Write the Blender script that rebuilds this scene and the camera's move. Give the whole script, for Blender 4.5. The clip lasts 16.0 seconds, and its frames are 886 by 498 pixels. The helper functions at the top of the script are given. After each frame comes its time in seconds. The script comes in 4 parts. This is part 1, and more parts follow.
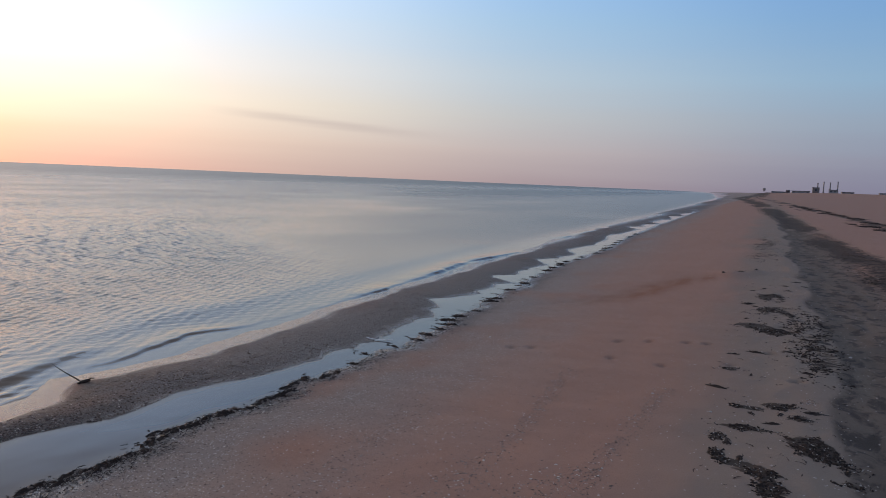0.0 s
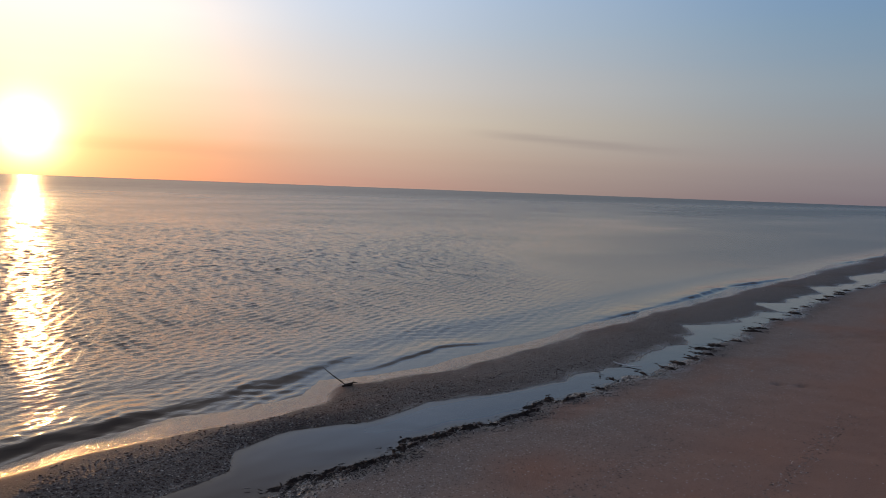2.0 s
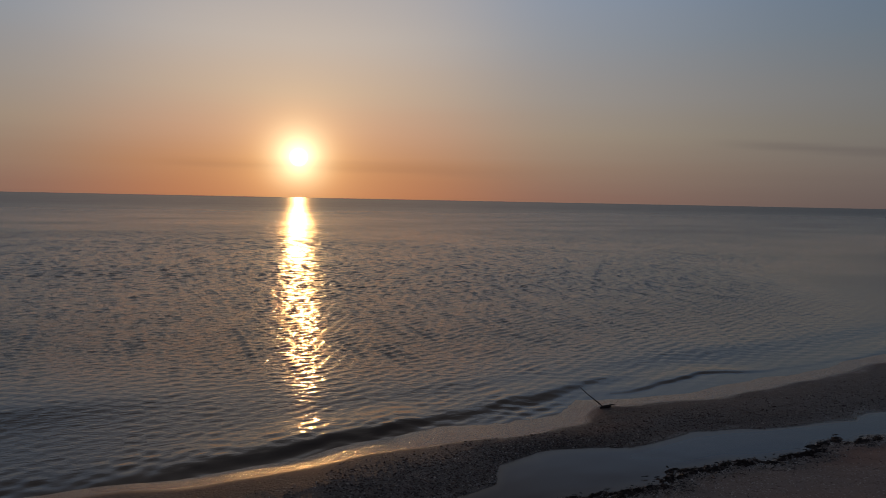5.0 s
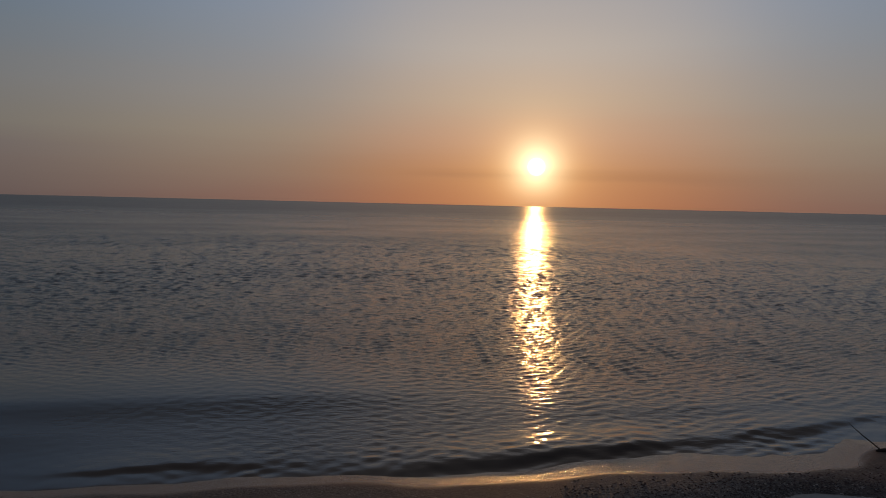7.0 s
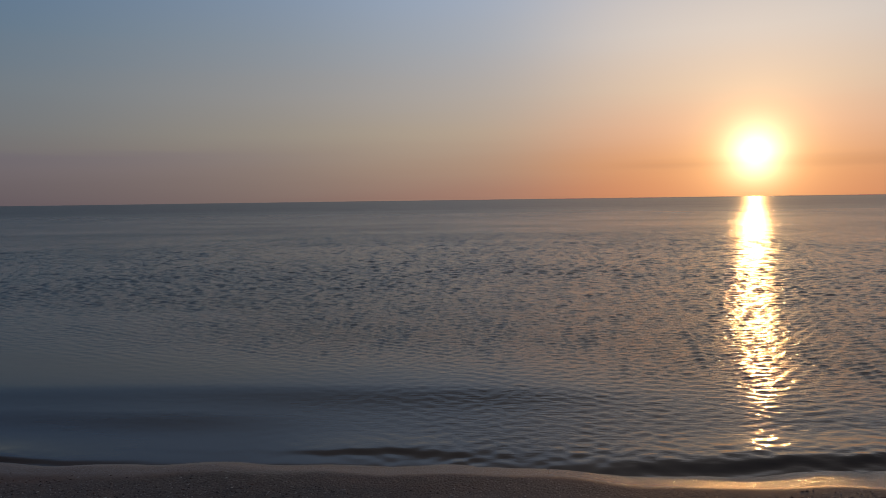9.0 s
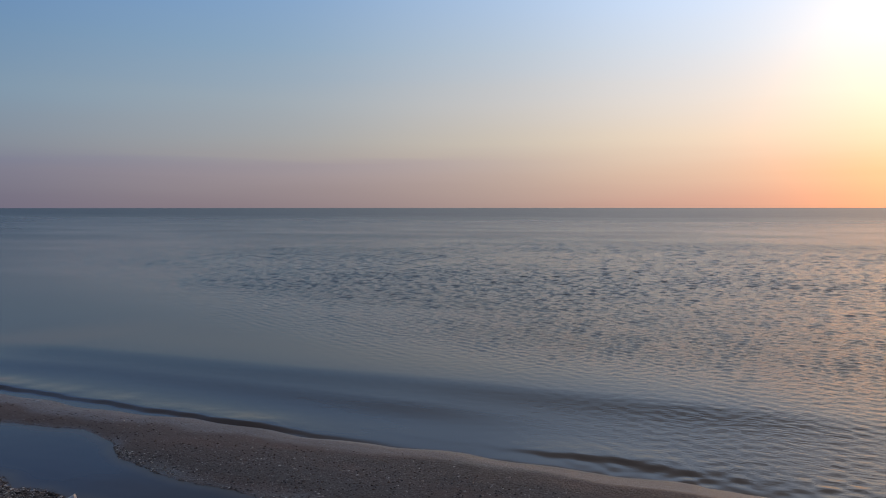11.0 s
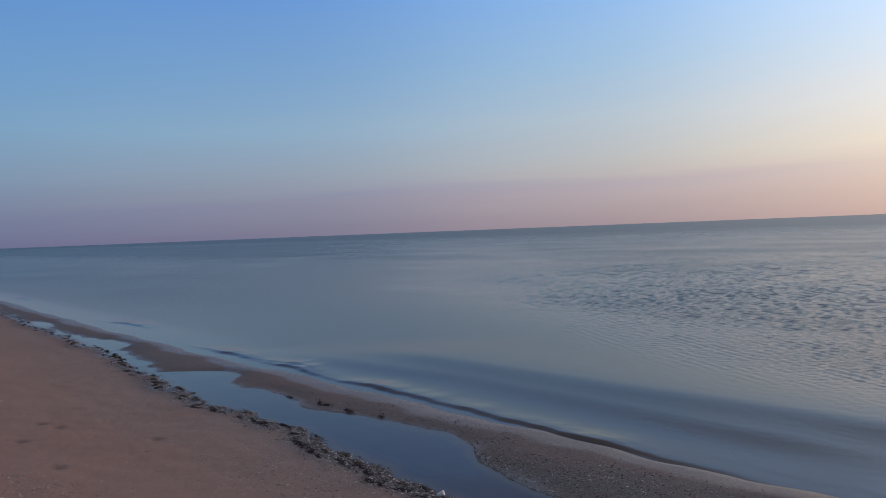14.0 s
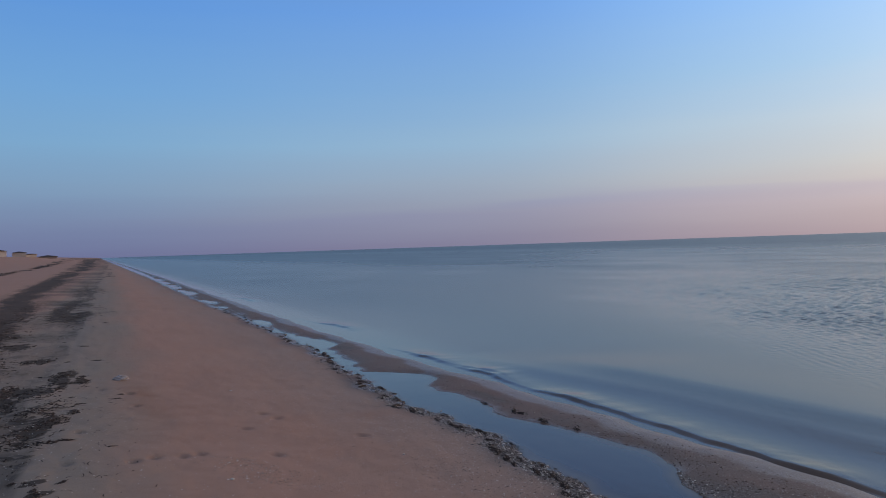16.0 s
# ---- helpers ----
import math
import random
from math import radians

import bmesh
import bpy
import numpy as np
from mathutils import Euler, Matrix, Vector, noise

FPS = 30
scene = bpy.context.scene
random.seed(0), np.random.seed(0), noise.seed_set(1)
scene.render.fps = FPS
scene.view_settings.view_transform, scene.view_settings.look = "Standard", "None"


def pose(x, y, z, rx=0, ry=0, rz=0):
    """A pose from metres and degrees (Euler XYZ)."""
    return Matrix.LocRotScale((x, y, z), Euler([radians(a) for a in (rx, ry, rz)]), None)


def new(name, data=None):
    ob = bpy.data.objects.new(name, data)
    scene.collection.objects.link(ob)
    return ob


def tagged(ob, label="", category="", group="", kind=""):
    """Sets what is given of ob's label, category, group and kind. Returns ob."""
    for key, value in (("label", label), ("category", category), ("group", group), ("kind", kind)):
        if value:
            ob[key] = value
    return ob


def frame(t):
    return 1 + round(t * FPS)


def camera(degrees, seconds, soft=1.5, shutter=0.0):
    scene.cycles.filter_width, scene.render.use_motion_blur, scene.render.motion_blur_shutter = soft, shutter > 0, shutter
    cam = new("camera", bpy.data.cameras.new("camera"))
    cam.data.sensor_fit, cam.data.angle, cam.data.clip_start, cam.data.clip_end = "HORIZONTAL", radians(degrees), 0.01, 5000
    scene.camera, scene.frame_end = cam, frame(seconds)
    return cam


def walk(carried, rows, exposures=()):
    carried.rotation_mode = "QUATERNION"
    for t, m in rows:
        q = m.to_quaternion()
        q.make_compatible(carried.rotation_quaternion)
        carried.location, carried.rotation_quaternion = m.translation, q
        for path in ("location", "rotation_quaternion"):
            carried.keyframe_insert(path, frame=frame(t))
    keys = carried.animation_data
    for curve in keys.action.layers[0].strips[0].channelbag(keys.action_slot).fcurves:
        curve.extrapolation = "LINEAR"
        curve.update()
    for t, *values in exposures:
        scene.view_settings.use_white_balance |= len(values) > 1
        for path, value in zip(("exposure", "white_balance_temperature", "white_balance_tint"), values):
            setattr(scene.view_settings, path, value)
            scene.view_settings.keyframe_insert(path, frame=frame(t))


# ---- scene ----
cam = camera(62.59, 16.0, 0.9, 0.0)
walk(cam, [
    (0, pose(0.013, -0.129, 1.596, 84.63, -2.46, -66.02)),
    (0.5, pose(0.045, -0.055, 1.581, 85.09, -3.12, -62.51)),
    (1, pose(0.058, -0.101, 1.598, 85.28, -2.12, -56.77)),
    (1.5, pose(0.071, -0.103, 1.597, 85.33, -2.00, -51.51)),
    (2, pose(0.075, -0.099, 1.598, 85.35, -2.12, -46.60)),
    (2.5, pose(0.080, -0.100, 1.600, 85.40, -2.34, -43.10)),
    (3, pose(0.075, -0.103, 1.602, 85.49, -2.23, -40.65)),
    (3.5, pose(0.018, -0.096, 1.612, 85.59, -1.62, -37.53)),
    (6, pose(-0.051, 0.079, 1.600, 86.41, -1.28, -19.17)),
    (6.5, pose(-0.048, 0.083, 1.602, 86.47, -1.24, -13.55)),
    (7, pose(-0.046, 0.088, 1.608, 86.48, -1.33, -9.80)),
    (7.5, pose(-0.042, 0.081, 1.602, 86.42, -0.98, -5.88)),
    (8, pose(-0.039, 0.074, 1.601, 86.49, -0.48, -2.63)),
    (8.5, pose(-0.036, 0.069, 1.600, 86.45, 0.34, 1.25)),
    (9, pose(-0.033, 0.064, 1.600, 86.15, 0.79, 6.12)),
    (9.2, pose(-0.033, 0.064, 1.600, 86.04, 0.98, 7.96)),
    (11.3, pose(-0.006, 0.017, 1.586, 86.91, -0.01, 26.96)),
    (11.5, pose(-0.015, 0.009, 1.586, 86.99, 0.12, 28.75)),
    (12, pose(0.011, 0.046, 1.589, 87.15, 1.05, 34.16)),
    (12.5, pose(0.015, 0.057, 1.593, 87.30, 1.15, 38.82)),
    (13, pose(0.013, 0.049, 1.598, 87.53, 1.38, 43.16)),
    (13.5, pose(0.007, 0.024, 1.608, 88.00, 2.02, 46.95)),
    (14, pose(0.001, 0.012, 1.605, 88.59, 2.25, 50.71)),
    (14.5, pose(-0.016, 0.004, 1.606, 88.95, 2.15, 54.70)),
    (15, pose(-0.025, -0.005, 1.611, 89.25, 2.33, 58.67)),
    (15.5, pose(-0.039, -0.011, 1.608, 89.56, 2.27, 62.49)),
    (16, pose(-0.050, -0.020, 1.608, 89.80, 1.91, 65.57)),
], [(0, -0.17), (1.0, -0.42), (1.5, -0.65), (2, -0.95), (2.5, -1.22), (3.5, -1.7), (6, -2.33), (7.2, -2.33), (8, -2.2), (9.0, -1.75), (9.5, -1.5), (11.3, -0.62), (12.5, -0.36), (14.5, -0.22), (16, -0.06)])

# ---- light ----
SUN_POWER = 0.9
GLOW_WIDE, GLOW_NEAR = (4.9, 1.9), (1.15, 11.0)                # width in degrees, strength
SAND_LO, SAND_HI, SILT = (0.34, 0.185, 0.130), (0.44, 0.260, 0.195), (0.26, 0.210, 0.168)
SEA_LO, SEA_HI = (0.014, 0.015, 0.018), (0.025, 0.027, 0.031)
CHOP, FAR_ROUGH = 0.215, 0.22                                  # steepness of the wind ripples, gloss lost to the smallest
RIPPLE = (0.012, 0.07)                                         # depth of the fine ripples near and further off
SUN_AZ, SUN_EL = radians(17.0), radians(3.05)      # azimuth clockwise from +y
SUN_DIR = Vector((math.sin(SUN_AZ) * math.cos(SUN_EL), math.cos(SUN_AZ) * math.cos(SUN_EL), math.sin(SUN_EL)))


def link(nt, a, b):
    nt.links.new(a, b)


def mathn(nt, op, a, b=None, c=None, clamp=False):
    n = nt.nodes.new("ShaderNodeMath")
    n.operation, n.use_clamp = op, clamp
    for i, v in enumerate((a, b, c)):
        if v is None:
            continue
        if isinstance(v, (int, float)):
            n.inputs[i].default_value = v
        else:
            link(nt, v, n.inputs[i])
    return n.outputs[0]


def smooth(nt, v, lo, hi):
    n = nt.nodes.new("ShaderNodeMapRange")
    n.interpolation_type = "SMOOTHSTEP"
    link(nt, v, n.inputs["Value"])
    n.inputs["From Min"].default_value, n.inputs["From Max"].default_value = lo, hi
    return n.outputs["Result"]


def ramp(nt, fac, stops, mode="LINEAR"):
    n = nt.nodes.new("ShaderNodeValToRGB")
    n.color_ramp.interpolation = mode
    el = n.color_ramp.elements
    while len(el) < len(stops):
        el.new(0.5)
    for e, (p, col) in zip(el, stops):
        e.position, e.color = p, (*col, 1) if len(col) == 3 else col
    link(nt, fac, n.inputs["Fac"])
    return n.outputs["Color"]


def mixc(nt, fac, a, b, blend="MIX"):
    n = nt.nodes.new("ShaderNodeMix")
    n.data_type, n.blend_type = "RGBA", blend
    for i, v in ((0, fac), (6, a), (7, b)):
        if isinstance(v, (int, float)):
            n.inputs[i].default_value = v
        elif isinstance(v, tuple):
            n.inputs[i].default_value = (*v, 1)
        else:
            link(nt, v, n.inputs[i])
    return n.outputs[2]


def srgb(r, g, b):
    return tuple((c / 255 / 12.92) if c <= 10 else ((c / 255 + 0.055) / 1.055) ** 2.4 for c in (r, g, b))


world = bpy.data.worlds.new("evening_sky")
scene.world = world
world.use_nodes = True
wt = world.node_tree
wt.nodes.clear()
sky = wt.nodes.new("ShaderNodeTexSky")
sky.sky_type = "NISHITA"
sky.sun_disc = False
sky.sun_elevation, sky.sun_rotation = SUN_EL, SUN_AZ
sky.air_density, sky.dust_density, sky.ozone_density = 1.0, 2.0, 1.5
tc = wt.nodes.new("ShaderNodeTexCoord")
nrm = wt.nodes.new("ShaderNodeVectorMath")
nrm.operation = "NORMALIZE"
link(wt, tc.outputs["Generated"], nrm.inputs[0])
sep = wt.nodes.new("ShaderNodeSeparateXYZ")
link(wt, nrm.outputs[0], sep.inputs[0])
elev = mathn(wt, "MULTIPLY", mathn(wt, "ARCSINE", sep.outputs["Z"]), 180 / math.pi)      # degrees
hor = mathn(wt, "SQRT", mathn(wt, "ADD", mathn(wt, "MULTIPLY", sep.outputs["X"], sep.outputs["X"]),
                              mathn(wt, "MULTIPLY", sep.outputs["Y"], sep.outputs["Y"])))
cosd = mathn(wt, "DIVIDE", mathn(wt, "ADD", mathn(wt, "MULTIPLY", sep.outputs["X"], math.sin(SUN_AZ)),
                                 mathn(wt, "MULTIPLY", sep.outputs["Y"], math.cos(SUN_AZ))),
             mathn(wt, "MAXIMUM", hor, 0.001))
dot = wt.nodes.new("ShaderNodeVectorMath")
dot.operation = "DOT_PRODUCT"
link(wt, nrm.outputs[0], dot.inputs[0])
dot.inputs[1].default_value = SUN_DIR
away = mathn(wt, "MULTIPLY", mathn(wt, "ARCCOSINE", mathn(wt, "MINIMUM", dot.outputs["Value"], 1.0)), 180 / math.pi)
delta = mathn(wt, "MULTIPLY", mathn(wt, "ARCCOSINE", mathn(wt, "MAXIMUM", mathn(wt, "MINIMUM", cosd, 1.0), -1.0)), 180 / math.pi)
# soft streaks of haze lift and lower the colour belts
hz = wt.nodes.new("ShaderNodeMapping")
hz.inputs["Scale"].default_value = (1.6, 1.6, 30)
link(wt, nrm.outputs[0], hz.inputs["Vector"])
hzn = wt.nodes.new("ShaderNodeTexNoise")
hzn.inputs["Scale"].default_value, hzn.inputs["Detail"].default_value = 1.6, 3
link(wt, hz.outputs[0], hzn.inputs["Vector"])
lift = mathn(wt, "MULTIPLY", mathn(wt, "SUBTRACT", hzn.outputs["Fac"], 0.5), 0.9)
e01 = mathn(wt, "DIVIDE", mathn(wt, "ADD", elev, lift), 90.0, clamp=True)
# belts of sky by elevation, at growing azimuths from the sun


def bell(v, mid, wide):
    q = mathn(wt, "DIVIDE", mathn(wt, "SUBTRACT", v, mid), wide)
    return mathn(wt, "POWER", 2.718, mathn(wt, "MULTIPLY", mathn(wt, "MULTIPLY", q, q), -1.0))


def blend(pairs):
    """Colours weighed by their factors."""
    total, mixed = None, None
    for wgt, c in pairs:
        n = wt.nodes.new("ShaderNodeVectorMath")
        n.operation = "SCALE"
        link(wt, c, n.inputs[0])
        link(wt, wgt, n.inputs["Scale"])
        if total is None:
            total, mixed = wgt, n.outputs[0]
        else:
            total = mathn(wt, "ADD", total, wgt)
            a = wt.nodes.new("ShaderNodeVectorMath")
            a.operation = "ADD"
            link(wt, mixed, a.inputs[0])
            link(wt, n.outputs[0], a.inputs[1])
            mixed = a.outputs[0]
    n = wt.nodes.new("ShaderNodeVectorMath")
    n.operation = "SCALE"
    link(wt, mixed, n.inputs[0])
    link(wt, mathn(wt, "DIVIDE", 1.0, total), n.inputs["Scale"])
    return n.outputs[0]


sky_toward = ramp(wt, e01, [(0 / 90, (0.808, 0.288, 0.132)), (2.5 / 90, (0.878, 0.376, 0.172)), (5 / 90, (0.927, 0.521, 0.342)), (8 / 90, (0.900, 0.670, 0.503)), (12 / 90, (0.860, 0.760, 0.685)), (18 / 90, (0.660, 0.650, 0.696)), (25 / 90, (0.360, 0.340, 0.344)), (35 / 90, (0.248, 0.238, 0.246)), (60 / 90, (0.135, 0.148, 0.180)), (90 / 90, (0.105, 0.118, 0.145))])
sky_near = ramp(wt, e01, [(0 / 90, (0.448, 0.246, 0.189)), (2.5 / 90, (0.523, 0.357, 0.261)), (5 / 90, (0.589, 0.474, 0.361)), (8 / 90, (0.556, 0.505, 0.463)), (12 / 90, (0.483, 0.520, 0.583)), (18 / 90, (0.419, 0.540, 0.739)), (25 / 90, (0.215, 0.212, 0.232)), (35 / 90, (0.180, 0.165, 0.170)), (60 / 90, (0.120, 0.138, 0.175)), (90 / 90, (0.105, 0.118, 0.145))])
sky_aslant = ramp(wt, e01, [(0 / 90, (0.269, 0.195, 0.171)), (2.5 / 90, (0.338, 0.269, 0.225)), (5 / 90, (0.380, 0.338, 0.286)), (8 / 90, (0.370, 0.360, 0.351)), (12 / 90, (0.304, 0.360, 0.424)), (18 / 90, (0.239, 0.349, 0.519)), (25 / 90, (0.132, 0.138, 0.162)), (35 / 90, (0.110, 0.112, 0.128)), (60 / 90, (0.105, 0.125, 0.170)), (90 / 90, (0.105, 0.118, 0.145))])
sky_beside = ramp(wt, e01, [(0 / 90, (0.172, 0.137, 0.146)), (2.5 / 90, (0.222, 0.192, 0.193)), (5 / 90, (0.222, 0.228, 0.236)), (8 / 90, (0.205, 0.249, 0.288)), (12 / 90, (0.158, 0.240, 0.330)), (18 / 90, (0.118, 0.219, 0.389)), (25 / 90, (0.092, 0.106, 0.145)), (35 / 90, (0.082, 0.086, 0.106)), (60 / 90, (0.091, 0.120, 0.179)), (90 / 90, (0.105, 0.118, 0.145))])
sky_across = ramp(wt, e01, [(0 / 90, (0.095, 0.092, 0.131)), (2.5 / 90, (0.120, 0.127, 0.164)), (5 / 90, (0.128, 0.158, 0.202)), (8 / 90, (0.119, 0.185, 0.256)), (12 / 90, (0.090, 0.165, 0.274)), (18 / 90, (0.064, 0.141, 0.302)), (35 / 90, (0.046, 0.066, 0.108)), (60 / 90, (0.086, 0.112, 0.170)), (90 / 90, (0.105, 0.118, 0.145))])
sky_away = ramp(wt, e01, [(0 / 90, (0.056, 0.064, 0.123)), (2.5 / 90, (0.070, 0.094, 0.157)), (5 / 90, (0.080, 0.131, 0.200)), (8 / 90, (0.077, 0.153, 0.243)), (12 / 90, (0.064, 0.147, 0.269)), (18 / 90, (0.045, 0.121, 0.277)), (35 / 90, (0.036, 0.053, 0.092)), (60 / 90, (0.083, 0.108, 0.165)), (90 / 90, (0.105, 0.118, 0.145))])
sky_behind = ramp(wt, e01, [(0 / 90, (0.060, 0.062, 0.100)), (4 / 90, (0.105, 0.092, 0.125)), (8 / 90, (0.130, 0.125, 0.160)), (14 / 90, (0.120, 0.135, 0.185)), (35 / 90, (0.105, 0.120, 0.165)), (90 / 90, (0.105, 0.118, 0.145))])
col = blend([(bell(delta, 6, 10), sky_toward), (bell(delta, 22, 11), sky_near), (bell(delta, 37, 13), sky_aslant),
             (bell(delta, 56, 15), sky_beside), (bell(delta, 82, 19), sky_across), (bell(delta, 114, 22), sky_away), (bell(delta, 165, 26), sky_behind)])
skyl = wt.nodes.new("ShaderNodeVectorMath")
skyl.operation = "SCALE"
link(wt, col, skyl.inputs[0])
skyl.inputs["Scale"].default_value = 2.6
col = skyl.outputs[0]
# brightening of the haze round the sun
glow = mathn(wt, "ADD", mathn(wt, "MULTIPLY", mathn(wt, "POWER", 2.718, mathn(wt, "DIVIDE", away, -GLOW_WIDE[0])), GLOW_WIDE[1]),
             mathn(wt, "MULTIPLY", mathn(wt, "POWER", 2.718, mathn(wt, "DIVIDE", away, -GLOW_NEAR[0])), GLOW_NEAR[1]))
disc = mathn(wt, "MULTIPLY", mathn(wt, "SUBTRACT", 1.0, smooth(wt, away, 0.28, 0.75)), 40.0)
gcol = mixc(wt, smooth(wt, away, 0.6, 4), (1.0, 0.82, 0.46), (1.0, 0.61, 0.23))
gl = wt.nodes.new("ShaderNodeVectorMath")
gl.operation = "SCALE"
link(wt, gcol, gl.inputs[0])
link(wt, mathn(wt, "ADD", glow, disc), gl.inputs["Scale"])
skc = wt.nodes.new("ShaderNodeVectorMath")
skc.operation = "SCALE"
link(wt, sky.outputs[0], skc.inputs[0])
skc.inputs["Scale"].default_value = 0.002
add1 = wt.nodes.new("ShaderNodeVectorMath")
add1.operation = "ADD"
link(wt, col, add1.inputs[0])
link(wt, gl.outputs[0], add1.inputs[1])
# a thin grey cloud streak low beside the sunset
az = mathn(wt, "MULTIPLY", mathn(wt, "ARCTAN2", sep.outputs["X"], sep.outputs["Y"]), 180 / math.pi)
mid = mathn(wt, "ADD", mathn(wt, "MULTIPLY", mathn(wt, "SUBTRACT", az, 50.0), -0.05), 4.3)
off = mathn(wt, "ADD", mathn(wt, "SUBTRACT", elev, mid), mathn(wt, "MULTIPLY", mathn(wt, "SUBTRACT", hzn.outputs["Fac"], 0.5), 1.2))
body = mathn(wt, "SUBTRACT", 1.0, smooth(wt, mathn(wt, "ABSOLUTE", off), 0.0, 0.5))
span = mathn(wt, "MULTIPLY", smooth(wt, az, 47, 54), mathn(wt, "SUBTRACT", 1.0, smooth(wt, az, 58, 68)))
bank = mathn(wt, "MULTIPLY", mathn(wt, "MULTIPLY", body, span), 0.26)
mid2 = mathn(wt, "ADD", 2.35, mathn(wt, "MULTIPLY", mathn(wt, "SUBTRACT", hzn.outputs["Fac"], 0.5), 1.5))
body2 = mathn(wt, "SUBTRACT", 1.0, smooth(wt, mathn(wt, "ABSOLUTE", mathn(wt, "SUBTRACT", elev, mid2)), 0.0, 0.7))
span2 = mathn(wt, "MULTIPLY", smooth(wt, az, 5, 11), mathn(wt, "SUBTRACT", 1.0, smooth(wt, az, 24, 40)))
bank2 = mathn(wt, "MULTIPLY", mathn(wt, "MULTIPLY", body2, span2), 0.12)
# a low layer of mauve haze with a firmer upper rim, away from the sunset
rim = mathn(wt, "ADD", mathn(wt, "ADD", 3.5, mathn(wt, "MULTIPLY", mathn(wt, "ADD", az, 45.0), 0.03)), mathn(wt, "MULTIPLY", mathn(wt, "SUBTRACT", hzn.outputs["Fac"], 0.5), 3.0))
under = mathn(wt, "SUBTRACT", 1.0, smooth(wt, mathn(wt, "SUBTRACT", elev, rim), -0.7, 0.8))
streaked = mathn(wt, "MULTIPLY", under, mathn(wt, "ADD", 0.45, mathn(wt, "MULTIPLY", smooth(wt, elev, 1.0, 3.4), 0.55)))
span3 = mathn(wt, "MULTIPLY", mathn(wt, "SUBTRACT", 1.0, smooth(wt, az, -30, -8)), smooth(wt, az, -100, -70))
hazy = wt.nodes.new("ShaderNodeVectorMath")
hazy.operation = "MULTIPLY"
link(wt, add1.outputs[0], hazy.inputs[0])
hazy.inputs[1].default_value = (0.91, 0.89, 0.98)
layered = mixc(wt, mathn(wt, "MULTIPLY", streaked, span3), add1.outputs[0], hazy.outputs[0])
cloudy = mixc(wt, mathn(wt, "ADD", bank, bank2), layered, (0.42, 0.34, 0.36))
add2 = wt.nodes.new("ShaderNodeVectorMath")
add2.operation = "ADD"
link(wt, cloudy, add2.inputs[0])
link(wt, skc.outputs[0], add2.inputs[1])
bg = wt.nodes.new("ShaderNodeBackground")
bg.inputs["Strength"].default_value = 1.0
link(wt, add2.outputs[0], bg.inputs["Color"])
wo = wt.nodes.new("ShaderNodeOutputWorld")
link(wt, bg.outputs[0], wo.inputs["Surface"])

sun_data = bpy.data.lights.new("sun", "SUN")
sun_data.energy, sun_data.angle, sun_data.color = SUN_POWER, radians(0.53), (1.0, 0.48, 0.15)
sun = new("sun", sun_data)
sun.matrix_world = Matrix.Translation((200, 600, 40)) @ SUN_DIR.to_track_quat("Z", "Y").to_matrix().to_4x4()

# ---- plan of the shore: the sea lies towards +y, the beach runs along x ----
rng = np.random.default_rng(7)


def curve(*xy):
    xs, ys = np.array(xy[::2], float), np.array(xy[1::2], float)
    return lambda x: np.interp(x, xs, ys)


def smoothstep(lo, hi, v):
    t = np.clip((v - lo) / (hi - lo), 0, 1)
    return t * t * (3 - 2 * t)


def wob(x, seed, *waves):
    """A sum of sines: pairs of wavelength and height."""
    out = 0
    for i in range(0, len(waves), 2):
        out = out + waves[i + 1] * np.sin(2 * np.pi * x / waves[i] + seed * 1.7 + i * 2.1)
    return out


def lattice(x, y, seed):
    """Smooth value noise, -1 to 1, one cell a unit."""
    xi, yi = np.floor(x).astype(np.int64), np.floor(y).astype(np.int64)
    fx, fy = x - xi, y - yi
    fx, fy = fx * fx * (3 - 2 * fx), fy * fy * (3 - 2 * fy)

    def h(a, b):
        n = (a * 374761393 + b * 668265263 + seed * 974634777) & 0x7fffffff
        n = ((n ^ (n >> 13)) * 1274126177) & 0x7fffffff
        return ((n ^ (n >> 16)) & 0xffff) / 32767.5 - 1
    return (h(xi, yi) * (1 - fx) + h(xi + 1, yi) * fx) * (1 - fy) + (h(xi, yi + 1) * (1 - fx) + h(xi + 1, yi + 1) * fx) * fy


def fractal(x, y, seed, octaves=3):
    return sum(lattice(x * 2 ** k, y * 2 ** k, seed + k) / 2 ** k for k in range(octaves))


